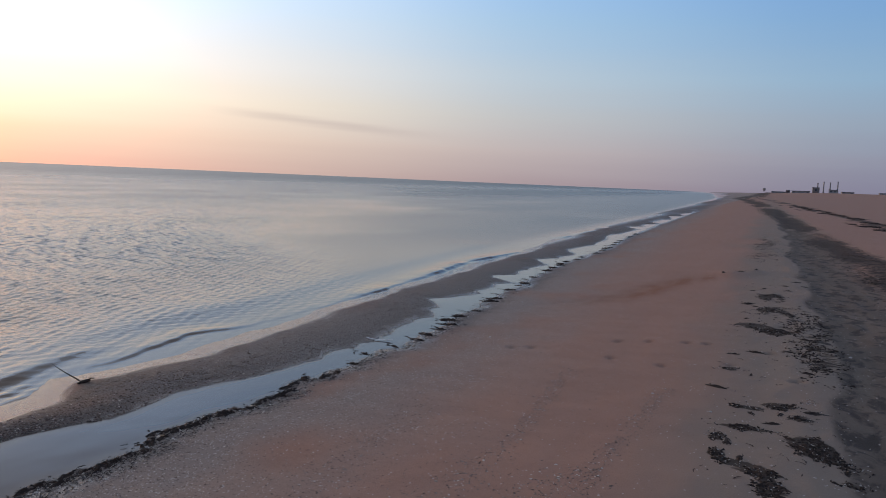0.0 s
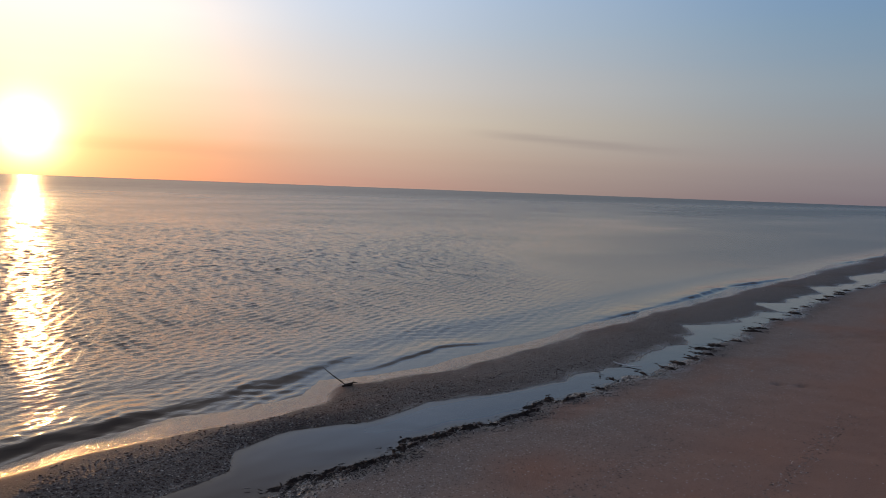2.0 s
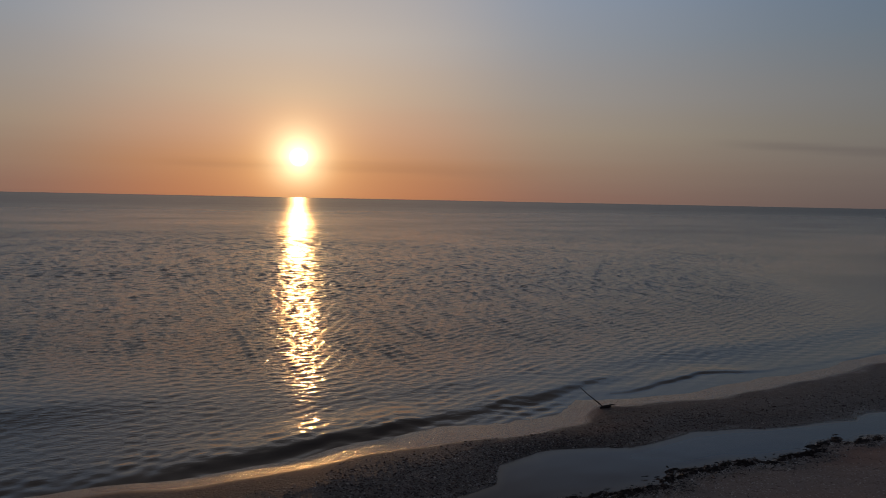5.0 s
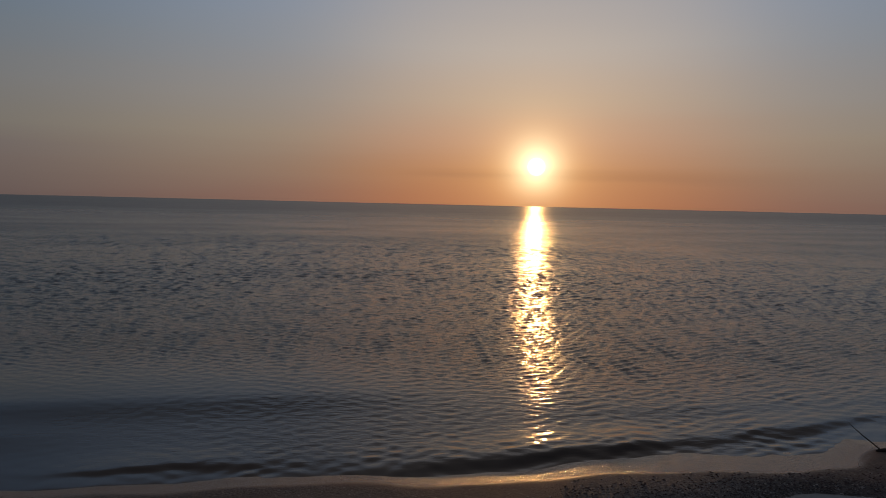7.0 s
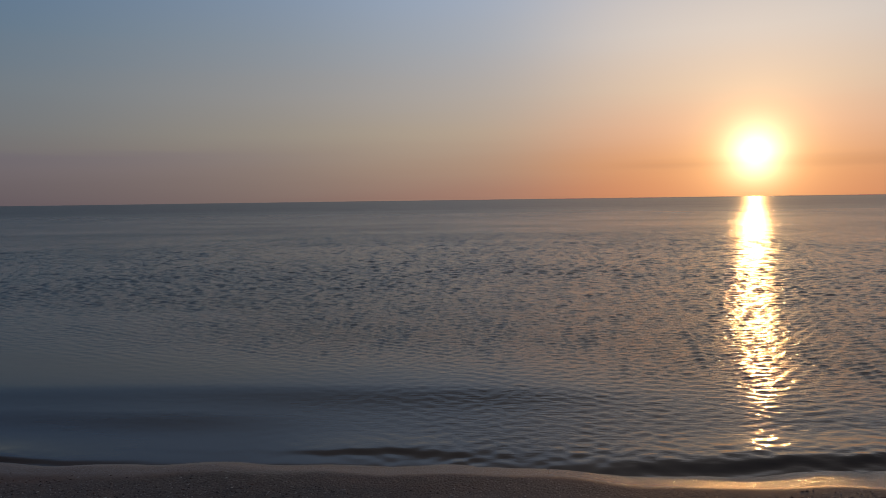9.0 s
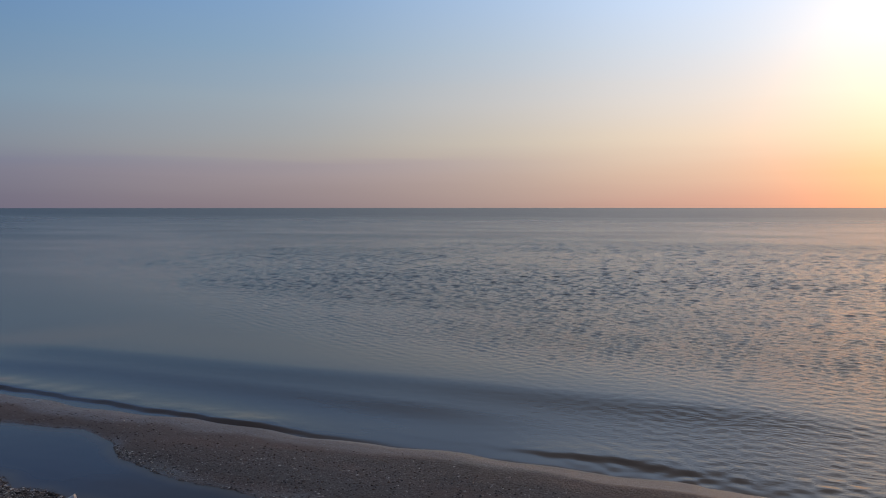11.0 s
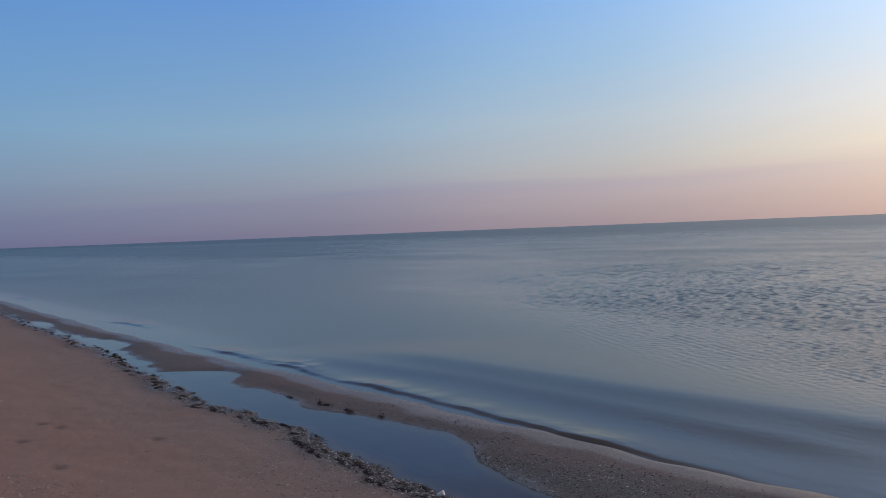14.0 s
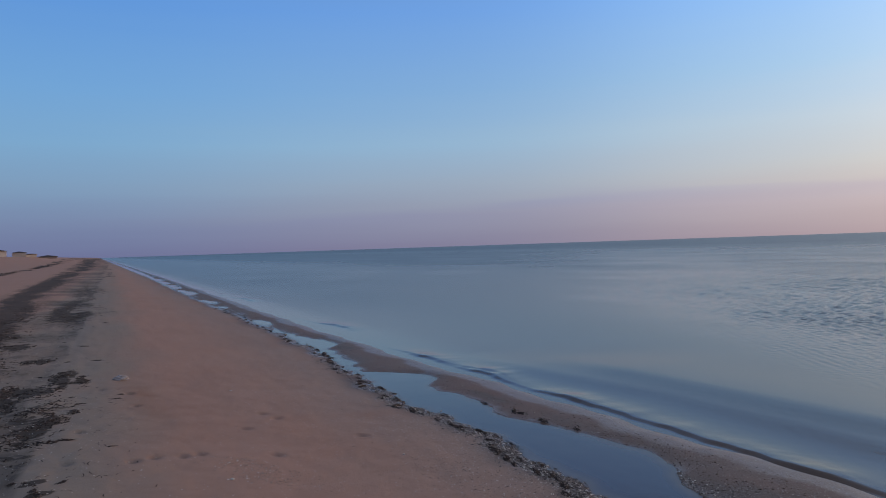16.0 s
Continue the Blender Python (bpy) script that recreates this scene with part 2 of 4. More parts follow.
edge_c = curve(-4500, -60, -380, -1, -50, 3.3, -16, 3.56, -8, 3.82, -3.2, 4.1, -1, 4.11, 1, 4.05, 2.5, 4.03, 2.9, 4.0, 3.3, 4.04, 3.55, 4.18, 3.7, 4.27, 3.85, 4.2, 4.4, 4.17,
               6, 4.23, 10, 4.55, 16.5, 4.85, 23, 5.3, 31, 5.6, 52, 6.05, 220, 12.4, 700, 45, 4500, 340)
outer_c = curve(-60, 2.85, -20, 2.9, -15, 3.1, -13.2, 3.28, -12, 3.28, -10.3, 2.9, -9.1, 2.87, -8.5, 3.38, -8.0, 3.38, -7.4, 3.12, -5.6, 3.34,
                -4.4, 3.6, -4.0, 3.5, -3.7, 3.28, -3.1, 3.14, 0, 3.15, 1.6, 3.31, 2.12, 3.34, 2.3, 3.58, 2.7, 3.72, 3.3, 3.55, 3.9, 3.58, 4.6, 3.38, 5.4, 3.26, 6.6, 3.2,
                7.3, 3.32, 8.2, 3.56, 8.7, 3.85, 9.4, 3.66, 10.2, 3.47, 11, 3.6, 11.7, 3.98, 12.4, 3.70, 14, 3.86, 14.8, 4.15, 15.6, 3.9,
                17, 3.95, 18, 4.2, 20, 4.1, 24, 4.35, 31, 4.6, 52, 5.0)
inner_c = curve(-4500, -61.3, -380, -2.3, -60, 2.35, -31, 2.65, -18, 2.9, -11.5, 2.84, -9.5, 2.7, -7, 2.62, -5.5, 2.75, -3.3, 2.66, -1, 2.75, 2.2, 3.0, 3.1, 3.05,
                4.5, 3.0, 6.6, 2.98, 8.2, 3.08, 9.6, 3.22, 12, 3.44, 15, 3.6, 17.5, 3.55, 23, 3.85, 31, 4.2, 52, 4.6, 220, 11, 700, 43, 4500, 338)


def fringe(x):
    return 0.035 * fractal(x / 0.5, x * 0 + 7, 31)


def edge_y(x):
    near = np.clip(60 / (np.abs(x) + 60), 0, 1)
    return edge_c(x) + near * wob(x, 1, 1.9, 0.035, 0.7, 0.018, 5.3, 0.03)


def outer_y(x):
    return np.minimum(outer_c(x) + (0.035 + 0.10 * smoothstep(4, 7.5, np.abs(x))) * fractal(x / 0.55, x * 0 + 4, 29) + smoothstep(13, 30, np.abs(x)) * wob(x, 3, 7.0, 0.2, 3.1, 0.14), edge_y(x) - 0.28)


def inner_y(x):
    return inner_c(x) + 0.06 * smoothstep(-2, -4, x) * smoothstep(-16, -11, x) + wob(x, 4, 1.1, 0.025, 0.43, 0.02) + fringe(x)


def rise(x):
    """Where the swash has built a higher rim."""
    return smoothstep(-2.5, -0.5, x) * smoothstep(3.4, 2.2, x)


def face_w(x):
    """Width of the wet slope below the bar, down to the water."""
    return 0.13 + 0.18 * rise(x) + 0.22 * smoothstep(0.5, 3.0, x) + 0.05 * lattice(x / 1.6, x * 0 + 1, 9)


PRINTS = [(7.0, 1.07), (7.08, .8), (7.13, .46), (7.14, .28), (6.1, .56), (6.33, .05), (6.96, -.25), (7.13, -.47), (5.95, -.43), (6.39, 1.94),
          (6.45, 1.77), (6.24, 1.0), (-5.61, .21), (-5.54, .07), (-5.58, .40), (-5.6, .52), (-6.66, 1.29), (-5.79, 1.80), (-5.66, -.35), (-6.67, -.31),
          (-6.32, .96), (-7.6, .14), (-8.66, -.17), (-5.4, 1.03), (-10.8, .26), (-6.9, 1.2), (-8.3, .1)]
POOL_Z = 0.022


def ground_z(x, y):
    e, o, i = edge_y(x), outer_y(x), inner_y(x)
    near = np.clip(80 / (np.abs(x) + 80), 0, 1)
    # under the sea
    face = face_w(x)
    sea = 0.026 + 0.012 * rise(x) - (0.031 + 0.013 * rise(x)) * np.clip((y - e) / face, 0, 1) - np.clip(y - e - face, 0, None) * 0.035 - np.clip(y - e - 1.4, 0, 60) * 0.03
    # shingle bar between the sea and the pool
    u = np.clip((y - o) / np.maximum(e - o, 0.05), 0, 1)
    bar = 0.022 + 0.022 * np.sin(np.pi * u) ** 0.7 + (0.004 + 0.012 * rise(x)) * u
    # pool hollow
    v = np.clip((y - i) / np.maximum(o - i, 0.05), 0, 1)
    width = smoothstep(0.03, 0.35, o - i)
    pool = 0.022 + (-0.07 * np.sin(np.pi * v)) * width + (1 - width) * 0.02
    # sand rising from the pool to the old wrack, then the flat behind it
    w = np.clip(i - y, 0, None)
    sand = 0.022 + 0.055 * np.minimum(w, 0.25) + 0.062 * np.clip(w - 0.25, 0, 2.6) + 0.035 * np.clip(w - 2.85, 0, 4) + 0.012 * np.clip(w - 6.85, 0, 250)
    back = -0.035 * smoothstep(-0.5, -0.95, y + 0.16 * fractal(x / 1.7, y / 1.0, 43)) * smoothstep(-2.6, -1.2, y) * near
    z = np.where(y > e, sea, np.where(y > o, bar, np.where(y > i, pool, sand + back)))
    # far low land behind the beach rises a little
    z = z + np.where(x > 0, smoothstep(150, 1200, np.hypot(x, y)) * 5.0 * smoothstep(20, 160, i - y),
                     smoothstep(70, 330, -x) * smoothstep(5, 36, i - y) * 2.5)
    dry = smoothstep(0.0, 0.5, w)
    rough = fractal(x / 0.9, y / 0.6, 11) * 0.006 * (0.3 + dry) + fractal(x / 0.16, y / 0.12, 23, 2) * 0.0022
    rough = rough + smoothstep(0.2, -0.6, y) * smoothstep(-9, -2, y) * fractal(x / 0.45, y / 0.2, 37) * 0.010
    fade = np.clip(40 / (np.abs(x) + np.abs(y) + 20), 0, 1)
    z = z + rough * fade * np.where(y > e, 0.4, 1)
    for px, py in PRINTS:
        a = math.sin(px * 12.9 + py * 7.3) * 0.6
        dx, dy = (x - px) * math.cos(a) + (y - py) * math.sin(a), (y - py) * math.cos(a) - (x - px) * math.sin(a)
        d = (dx / 0.052) ** 2 + (dy / 0.036) ** 2
        z = z - 0.021 * np.exp(-d) + 0.002 * np.exp(-(np.sqrt(d) - 1.7) ** 2 * 3)
    # shallow washed groove across the sand and the mound at its head
    gy = np.interp(x, [8.2, 9.0, 9.6, 10.3, 11.4, 12.8], [2.76, 2.41, 1.95, 1.56, 1.32, 0.8])
    z = z - 0.008 * np.exp(-((y - gy) / 0.2) ** 2) * smoothstep(8.1, 8.7, x) * smoothstep(13.3, 12.3, x)
    z = z + 0.06 * np.exp(-((x - 13.3) / 0.42) ** 2 - ((y - 0.35) / 0.25) ** 2)
    z = z + 0.05 * np.exp(-((x - 13.9) / 0.3) ** 2 - ((y - 0.0) / 0.22) ** 2)
    return z


# ---- materials ----
def material(name):
    m = bpy.data.materials.new(name)
    m.use_nodes = True
    nt = m.node_tree
    return m, nt, nt.nodes["Principled BSDF"]


def coords(nt, scale=(1, 1, 1)):
    t = nt.nodes.new("ShaderNodeTexCoord")
    m = nt.nodes.new("ShaderNodeMapping")
    m.inputs["Scale"].default_value = scale
    link(nt, t.outputs["Object"], m.inputs["Vector"])
    return m.outputs[0]


def noise_tex(nt, vec, scale, detail=3, rough=0.55, distort=0.0):
    n = nt.nodes.new("ShaderNodeTexNoise")
    n.inputs["Scale"].default_value, n.inputs["Detail"].default_value = scale, detail
    n.inputs["Roughness"].default_value, n.inputs["Distortion"].default_value = rough, distort
    link(nt, vec, n.inputs["Vector"])
    return n.outputs["Fac"]


def cells(nt, vec, scale, feature="F1"):
    n = nt.nodes.new("ShaderNodeTexVoronoi")
    n.feature = feature
    n.inputs["Scale"].default_value = scale
    link(nt, vec, n.inputs["Vector"])
    return n


def attr(nt, name):
    n = nt.nodes.new("ShaderNodeAttribute")
    n.attribute_name = name
    return n.outputs["Fac"]


def bump(nt, height, distance, strength=1.0, below=None):
    n = nt.nodes.new("ShaderNodeBump")
    n.inputs["Distance"].default_value = distance
    if isinstance(strength, (int, float)):
        n.inputs["Strength"].default_value = strength
    else:
        link(nt, strength, n.inputs["Strength"])
    link(nt, height, n.inputs["Height"])
    if below is not None:
        link(nt, below, n.inputs["Normal"])
    return n.outputs[0]


def plain(name, colour, rough=0.7, vary=0.25, scale=6.0, metal=0.0, relief=0.003):
    m, nt, b = material(name)
    v = coords(nt)
    a, c = noise_tex(nt, v, scale, 4), noise_tex(nt, v, scale * 9, 3)
    lo, hi = tuple(k * (1 - vary) for k in colour), tuple(min(1, k * (1 + vary)) for k in colour)
    link(nt, mixc(nt, mathn(nt, "ADD", mathn(nt, "MULTIPLY", a, 0.65), mathn(nt, "MULTIPLY", c, 0.35)), lo, hi), b.inputs["Base Color"])
    b.inputs["Roughness"].default_value, b.inputs["Metallic"].default_value = rough, metal
    link(nt, bump(nt, c, relief), b.inputs["Normal"])
    return m


def sand_material():
    m, nt, b = material("beach_sand")
    v = coords(nt)
    wet, silt, grit, weed, rust, gravel, mat = (attr(nt, k) for k in ("wet", "silt", "grit", "weed", "rust", "gravel", "mat"))
    big, midn, fine = noise_tex(nt, v, 0.45, 4), noise_tex(nt, v, 5.5, 4), noise_tex(nt, v, 130, 3, 0.7)
    streak = noise_tex(nt, coords(nt, (0.35, 1.6, 1)), 2.2, 4)
    base = mixc(nt, mathn(nt, "ADD", mathn(nt, "MULTIPLY", big, 0.5), mathn(nt, "MULTIPLY", streak, 0.5)), SAND_LO, SAND_HI)
    base = mixc(nt, mathn(nt, "MULTIPLY", silt, mathn(nt, "ADD", 0.55, mathn(nt, "MULTIPLY", big, 0.6)), clamp=True), base, SILT)
    base = mixc(nt, mathn(nt, "MULTIPLY", mat, mathn(nt, "ADD", 0.20, mathn(nt, "MULTIPLY", streak, 0.9)), clamp=True), base, (0.080, 0.062, 0.050))
    blot = smooth(nt, noise_tex(nt, coords(nt, (0.8, 1.3, 1)), 4.5, 6, 0.65, 0.5), 0.48, 0.62)
    base = mixc(nt, mathn(nt, "MULTIPLY", mathn(nt, "MULTIPLY", mat, blot), 0.7), base, (0.030, 0.024, 0.022))
    base = mixc(nt, mathn(nt, "MULTIPLY", rust, 0.75), base, (0.24, 0.085, 0.035))
    st = cells(nt, v, 62)
    ss = nt.nodes.new("ShaderNodeSeparateColor")
    link(nt, st.outputs["Color"], ss.inputs[0])
    stone = ramp(nt, mathn(nt, "ADD", mathn(nt, "MULTIPLY", ss.outputs["Blue"], 0.75), mathn(nt, "MULTIPLY", noise_tex(nt, v, 3.0, 4), 0.35)),
                 [(0.1, (0.12, 0.084, 0.066)), (0.5, (0.225, 0.165, 0.132)), (0.85, (0.34, 0.265, 0.22)), (1.0, (0.55, 0.48, 0.43))])
    base = mixc(nt, mathn(nt, "MULTIPLY", gravel, smooth(nt, noise_tex(nt, coords(nt, (0.6, 1.6, 1)), 1.6, 4), 0.28, 0.62)), base, mixc(nt, 0.75, (0.22, 0.158, 0.128), stone))
    base = mixc(nt, mathn(nt, "MULTIPLY", grit, 1.5, clamp=True), base, (0.345, 0.272, 0.232))
    # broken shell and grit
    vo = cells(nt, v, 75)
    sc = nt.nodes.new("ShaderNodeSeparateColor")
    link(nt, vo.outputs["Color"], sc.inputs[0])
    patch = smooth(nt, mathn(nt, "ADD", mathn(nt, "MULTIPLY", noise_tex(nt, v, 1.7, 4), 0.6), mathn(nt, "MULTIPLY", grit, 0.55)), 0.36, 0.75)
    pick = mathn(nt, "GREATER_THAN", sc.outputs["Red"], mathn(nt, "SUBTRACT", 0.985, mathn(nt, "MULTIPLY", patch, 0.22)))
    shell = mathn(nt, "MULTIPLY", pick, mathn(nt, "LESS_THAN", vo.outputs["Distance"], 0.42))
    dark = mathn(nt, "MULTIPLY", mathn(nt, "LESS_THAN", sc.outputs["Green"], mathn(nt, "MULTIPLY", grit, 0.30)), mathn(nt, "LESS_THAN", vo.outputs["Distance"], 0.45))
    base = mixc(nt, mathn(nt, "MULTIPLY", dark, 0.35), base, (0.07, 0.055, 0.045))
    base = mixc(nt, mathn(nt, "MULTIPLY", shell, 0.75), base, (0.62, 0.55, 0.50))
    # shreds of dead weed
    wn = noise_tex(nt, coords(nt, (1.7, 0.8, 1)), 6.5, 6, 0.68, 0.5)
    shred = mathn(nt, "MULTIPLY", smooth(nt, mathn(nt, "ADD", wn, mathn(nt, "MULTIPLY", weed, 0.48)), 0.74, 0.84), smooth(nt, weed, 0.02, 0.2))
    base = mixc(nt, mathn(nt, "MULTIPLY", shred, 0.88), base, (0.040, 0.027, 0.019))
    # wetting, and the shade painted into the footprints, darkens and smooths
    gain = mathn(nt, "SUBTRACT", 1.06, mathn(nt, "MULTIPLY", wet, 0.5))
    tone = mathn(nt, "MULTIPLY", gain, mathn(nt, "ADD", 0.82, mathn(nt, "MULTIPLY", fine, 0.36)))
    sc2 = nt.nodes.new("ShaderNodeVectorMath")
    sc2.operation = "SCALE"
    link(nt, base, sc2.inputs[0])
    link(nt, tone, sc2.inputs["Scale"])
    link(nt, sc2.outputs[0], b.inputs["Base Color"])
    gloss = attr(nt, "film")
    link(nt, mathn(nt, "SUBTRACT", mathn(nt, "SUBTRACT", 0.95, mathn(nt, "MULTIPLY", wet, 0.30)), mathn(nt, "MULTIPLY", gloss, 0.53)), b.inputs["Roughness"])
    link(nt, mathn(nt, "ADD", 0.35, mathn(nt, "MULTIPLY", gloss, 0.25)), b.inputs["Specular IOR Level"])
    h1 = bump(nt, midn, 0.02, mathn(nt, "SUBTRACT", 0.5, mathn(nt, "MULTIPLY", gloss, 0.42)))
    h1 = bump(nt, mathn(nt, "SUBTRACT", 1.0, st.outputs["Distance"]), 0.010, mathn(nt, "MULTIPLY", mathn(nt, "MULTIPLY", gravel, mathn(nt, "SUBTRACT", 1.0, mathn(nt, "MULTIPLY", gloss, 0.6))), 0.45), h1)
    h2 = bump(nt, fine, 0.004, mathn(nt, "SUBTRACT", 0.9, mathn(nt, "MULTIPLY", gloss, 0.25)), h1)
    h2 = bump(nt, noise_tex(nt, v, 30, 2, 0.6), 0.006, mathn(nt, "MULTIPLY", gloss, 0.45), h2)
    h3 = bump(nt, mathn(nt, "ADD", shell, mathn(nt, "ADD", shred, dark)), 0.006, 0.6, h2)
    link(nt, h3, b.inputs["Normal"])
    return m


def water_material():
    m, nt, b = material("sea_water")
    depth = attr(nt, "depth")
    v = coords(nt)
    shallow = mathn(nt, "SUBTRACT", 1.0, smooth(nt, depth, 0.0, 0.20))
    patchy = noise_tex(nt, coords(nt, (0.25, 0.6, 1)), 0.35, 3)
    link(nt, mixc(nt, shallow, mixc(nt, patchy, SEA_LO, SEA_HI), (0.095, 0.063, 0.047)), b.inputs["Base Color"])
    b.inputs["Roughness"].default_value = 0.035
    b.inputs["IOR"].default_value = 1.333
    b.inputs["Specular IOR Level"].default_value = 0.42
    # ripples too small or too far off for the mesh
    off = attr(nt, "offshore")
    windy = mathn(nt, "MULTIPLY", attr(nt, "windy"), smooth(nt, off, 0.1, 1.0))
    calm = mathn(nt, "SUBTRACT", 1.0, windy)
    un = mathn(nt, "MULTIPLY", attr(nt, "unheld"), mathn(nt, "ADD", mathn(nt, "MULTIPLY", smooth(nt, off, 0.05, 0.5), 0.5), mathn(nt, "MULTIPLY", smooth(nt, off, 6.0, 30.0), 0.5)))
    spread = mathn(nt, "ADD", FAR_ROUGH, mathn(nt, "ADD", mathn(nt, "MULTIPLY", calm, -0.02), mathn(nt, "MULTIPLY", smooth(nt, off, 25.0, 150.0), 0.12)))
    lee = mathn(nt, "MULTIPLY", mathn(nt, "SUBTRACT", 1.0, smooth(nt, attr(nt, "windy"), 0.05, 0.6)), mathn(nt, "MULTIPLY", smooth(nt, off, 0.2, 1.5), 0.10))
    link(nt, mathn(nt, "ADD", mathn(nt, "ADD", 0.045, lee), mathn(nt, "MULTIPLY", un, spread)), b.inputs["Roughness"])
    fine = noise_tex(nt, coords(nt, (0.45, 1.0, 1)), 20.0, 3, 0.6, 0.2)
    mid = noise_tex(nt, coords(nt, (1.0, 0.35, 1)), 3.5, 3, 0.6, 0.2)
    rip = noise_tex(nt, coords(nt, (0.30, 1.0, 1)), 11.0, 2, 0.5, 0.3)
    h1 = bump(nt, mid, RIPPLE[1], mathn(nt, "MULTIPLY", windy, mathn(nt, "MULTIPLY", smooth(nt, off, 9.0, 28.0), mathn(nt, "SUBTRACT", 1.0, smooth(nt, off, 45.0, 140.0)))))
    h1 = bump(nt, fine, RIPPLE[0], windy, h1)
    h2 = bump(nt, rip, 0.012, mathn(nt, "MULTIPLY", smooth(nt, depth, 0.006, 0.06), mathn(nt, "ADD", 0.06, mathn(nt, "MULTIPLY", windy, 0.55))), h1)
    link(nt, h2, b.inputs["Normal"])
    return m


def pool_material():
    m, nt, b = material("pool_water")
    v = coords(nt)
    deep = smooth(nt, mathn(nt, "ADD", attr(nt, "depth"), mathn(nt, "MULTIPLY", mathn(nt, "SUBTRACT", noise_tex(nt, v, 5.0, 4), 0.5), 0.02)), -0.002, 0.05)
    link(nt, mixc(nt, deep, (0.125, 0.088, 0.068), mixc(nt, noise_tex(nt, v, 1.3, 3), (0.052, 0.033, 0.034), (0.085, 0.056, 0.053))), b.inputs["Base Color"])
    link(nt, mathn(nt, "SUBTRACT", 0.20, mathn(nt, "MULTIPLY", deep, 0.16)), b.inputs["Roughness"])
    b.inputs["IOR"].default_value = 1.333
    b.inputs["Specular IOR Level"].default_value = 0.37
    link(nt, bump(nt, noise_tex(nt, coords(nt, (0.6, 1, 1)), 3.0, 2), 0.004, 0.6), b.inputs["Normal"])
    return m


def island_material(name, stops, rough=0.75):
    m, nt, b = material(name)
    g = nt.nodes.new("ShaderNodeNewGeometry")
    c = ramp(nt, g.outputs["Random Per Island"], stops, "LINEAR")
    n = noise_tex(nt, coords(nt), 90, 3)
    link(nt, mixc(nt, 0.35, c, mixc(nt, n, (0.05, 0.045, 0.04), (0.5, 0.45, 0.4)), "OVERLAY"), b.inputs["Base Color"])
    b.inputs["Roughness"].default_value = rough
    return m


M_SAND, M_SEA, M_POOL = sand_material(), water_material(), pool_material()
M_WEED = island_material("dead_eelgrass", [(0.0, (0.018, 0.013, 0.011)), (0.55, (0.042, 0.027, 0.021)), (0.85, (0.068, 0.043, 0.032)), (0.95, (0.14, 0.095, 0.075)), (1.0, (0.4, 0.34, 0.3))], 0.92)
M_SHELL = island_material("shell_grit", [(0.0, (0.06, 0.05, 0.045)), (0.45, (0.16, 0.12, 0.10)), (0.75, (0.34, 0.28, 0.24)), (1.0, (0.75, 0.70, 0.65))], 0.5)
M_GRIT = island_material("pale_grit", [(0.0, (0.20, 0.135, 0.108)), (0.5, (0.34, 0.25, 0.205)), (0.8, (0.50, 0.41, 0.35)), (1.0, (0.82, 0.76, 0.70))], 0.7)
M_PEBBLE = island_material("wet_pebbles", [(0.0, (0.070, 0.046, 0.036)), (0.6, (0.19, 0.128, 0.098)), (0.9, (0.32, 0.235, 0.19)), (1.0, (0.68, 0.60, 0.53))], 0.8)
M_TWIG = plain("weathered_wood", (0.045, 0.03, 0.022), 0.8, 0.4, 30)
M_FOAM = plain("white_plastic", (0.72, 0.70, 0.68), 0.5, 0.1, 12)
M_VALVE = plain("shell_white", (0.52, 0.47, 0.43), 0.5, 0.25, 60)
M_FILM = plain("grey_film", (0.33, 0.31, 0.32), 0.45, 0.3, 25)
M_WALL = plain("pale_plaster", (0.52, 0.46, 0.40), 0.85, 0.12, 0.4)
M_ROOF = plain("slate_roof", (0.06, 0.065, 0.08), 0.7, 0.2, 0.5)
# concrete and steel are paled in colour to stand in for distance haze
M_CONC = plain("hazed_weathered_concrete", (0.34, 0.32, 0.31), 0.85, 0.2, 0.2)
M_STEEL = plain("hazed_rusted_steel", (0.20, 0.17, 0.16), 0.7, 0.25, 0.3)
M_GLASS = plain("window_dark", (0.03, 0.035, 0.045), 0.25, 0.2, 2)


# ---- building blocks ----
def mesh_from(name, verts, faces, mat, smooth_faces=False):
    me = bpy.data.meshes.new(name)
    me.from_pydata(verts if isinstance(verts, list) else verts.tolist(), [], faces if isinstance(faces, list) else faces.tolist())
    me.materials.append(mat)
    if smooth_faces:
        me.polygons.foreach_set("use_smooth", np.ones(len(me.polygons), bool))
    me.update()
    return me


def part(name, bm, mat, parent=None, label=""):
    me = bpy.data.meshes.new(name)
    bm.normal_update()
    bm.to_mesh(me)
    bm.free()
    me.materials.append(mat)
    ob = new(name, me)
    ob.parent = parent
    return tagged(ob, label)


def box(bm, x0, x1, y0, y1, z0, z1, bevel=0.0):
    m = Matrix.Translation(((x0 + x1) / 2, (y0 + y1) / 2, (z0 + z1) / 2)) @ Matrix.Diagonal((x1 - x0, y1 - y0, z1 - z0, 1))
    vs = bmesh.ops.create_cube(bm, size=1, matrix=m)["verts"]
    if bevel:
        es = {e for v in vs for e in v.link_edges}
        bmesh.ops.bevel(bm, geom=list(es), offset=bevel, segments=1, affect="EDGES")


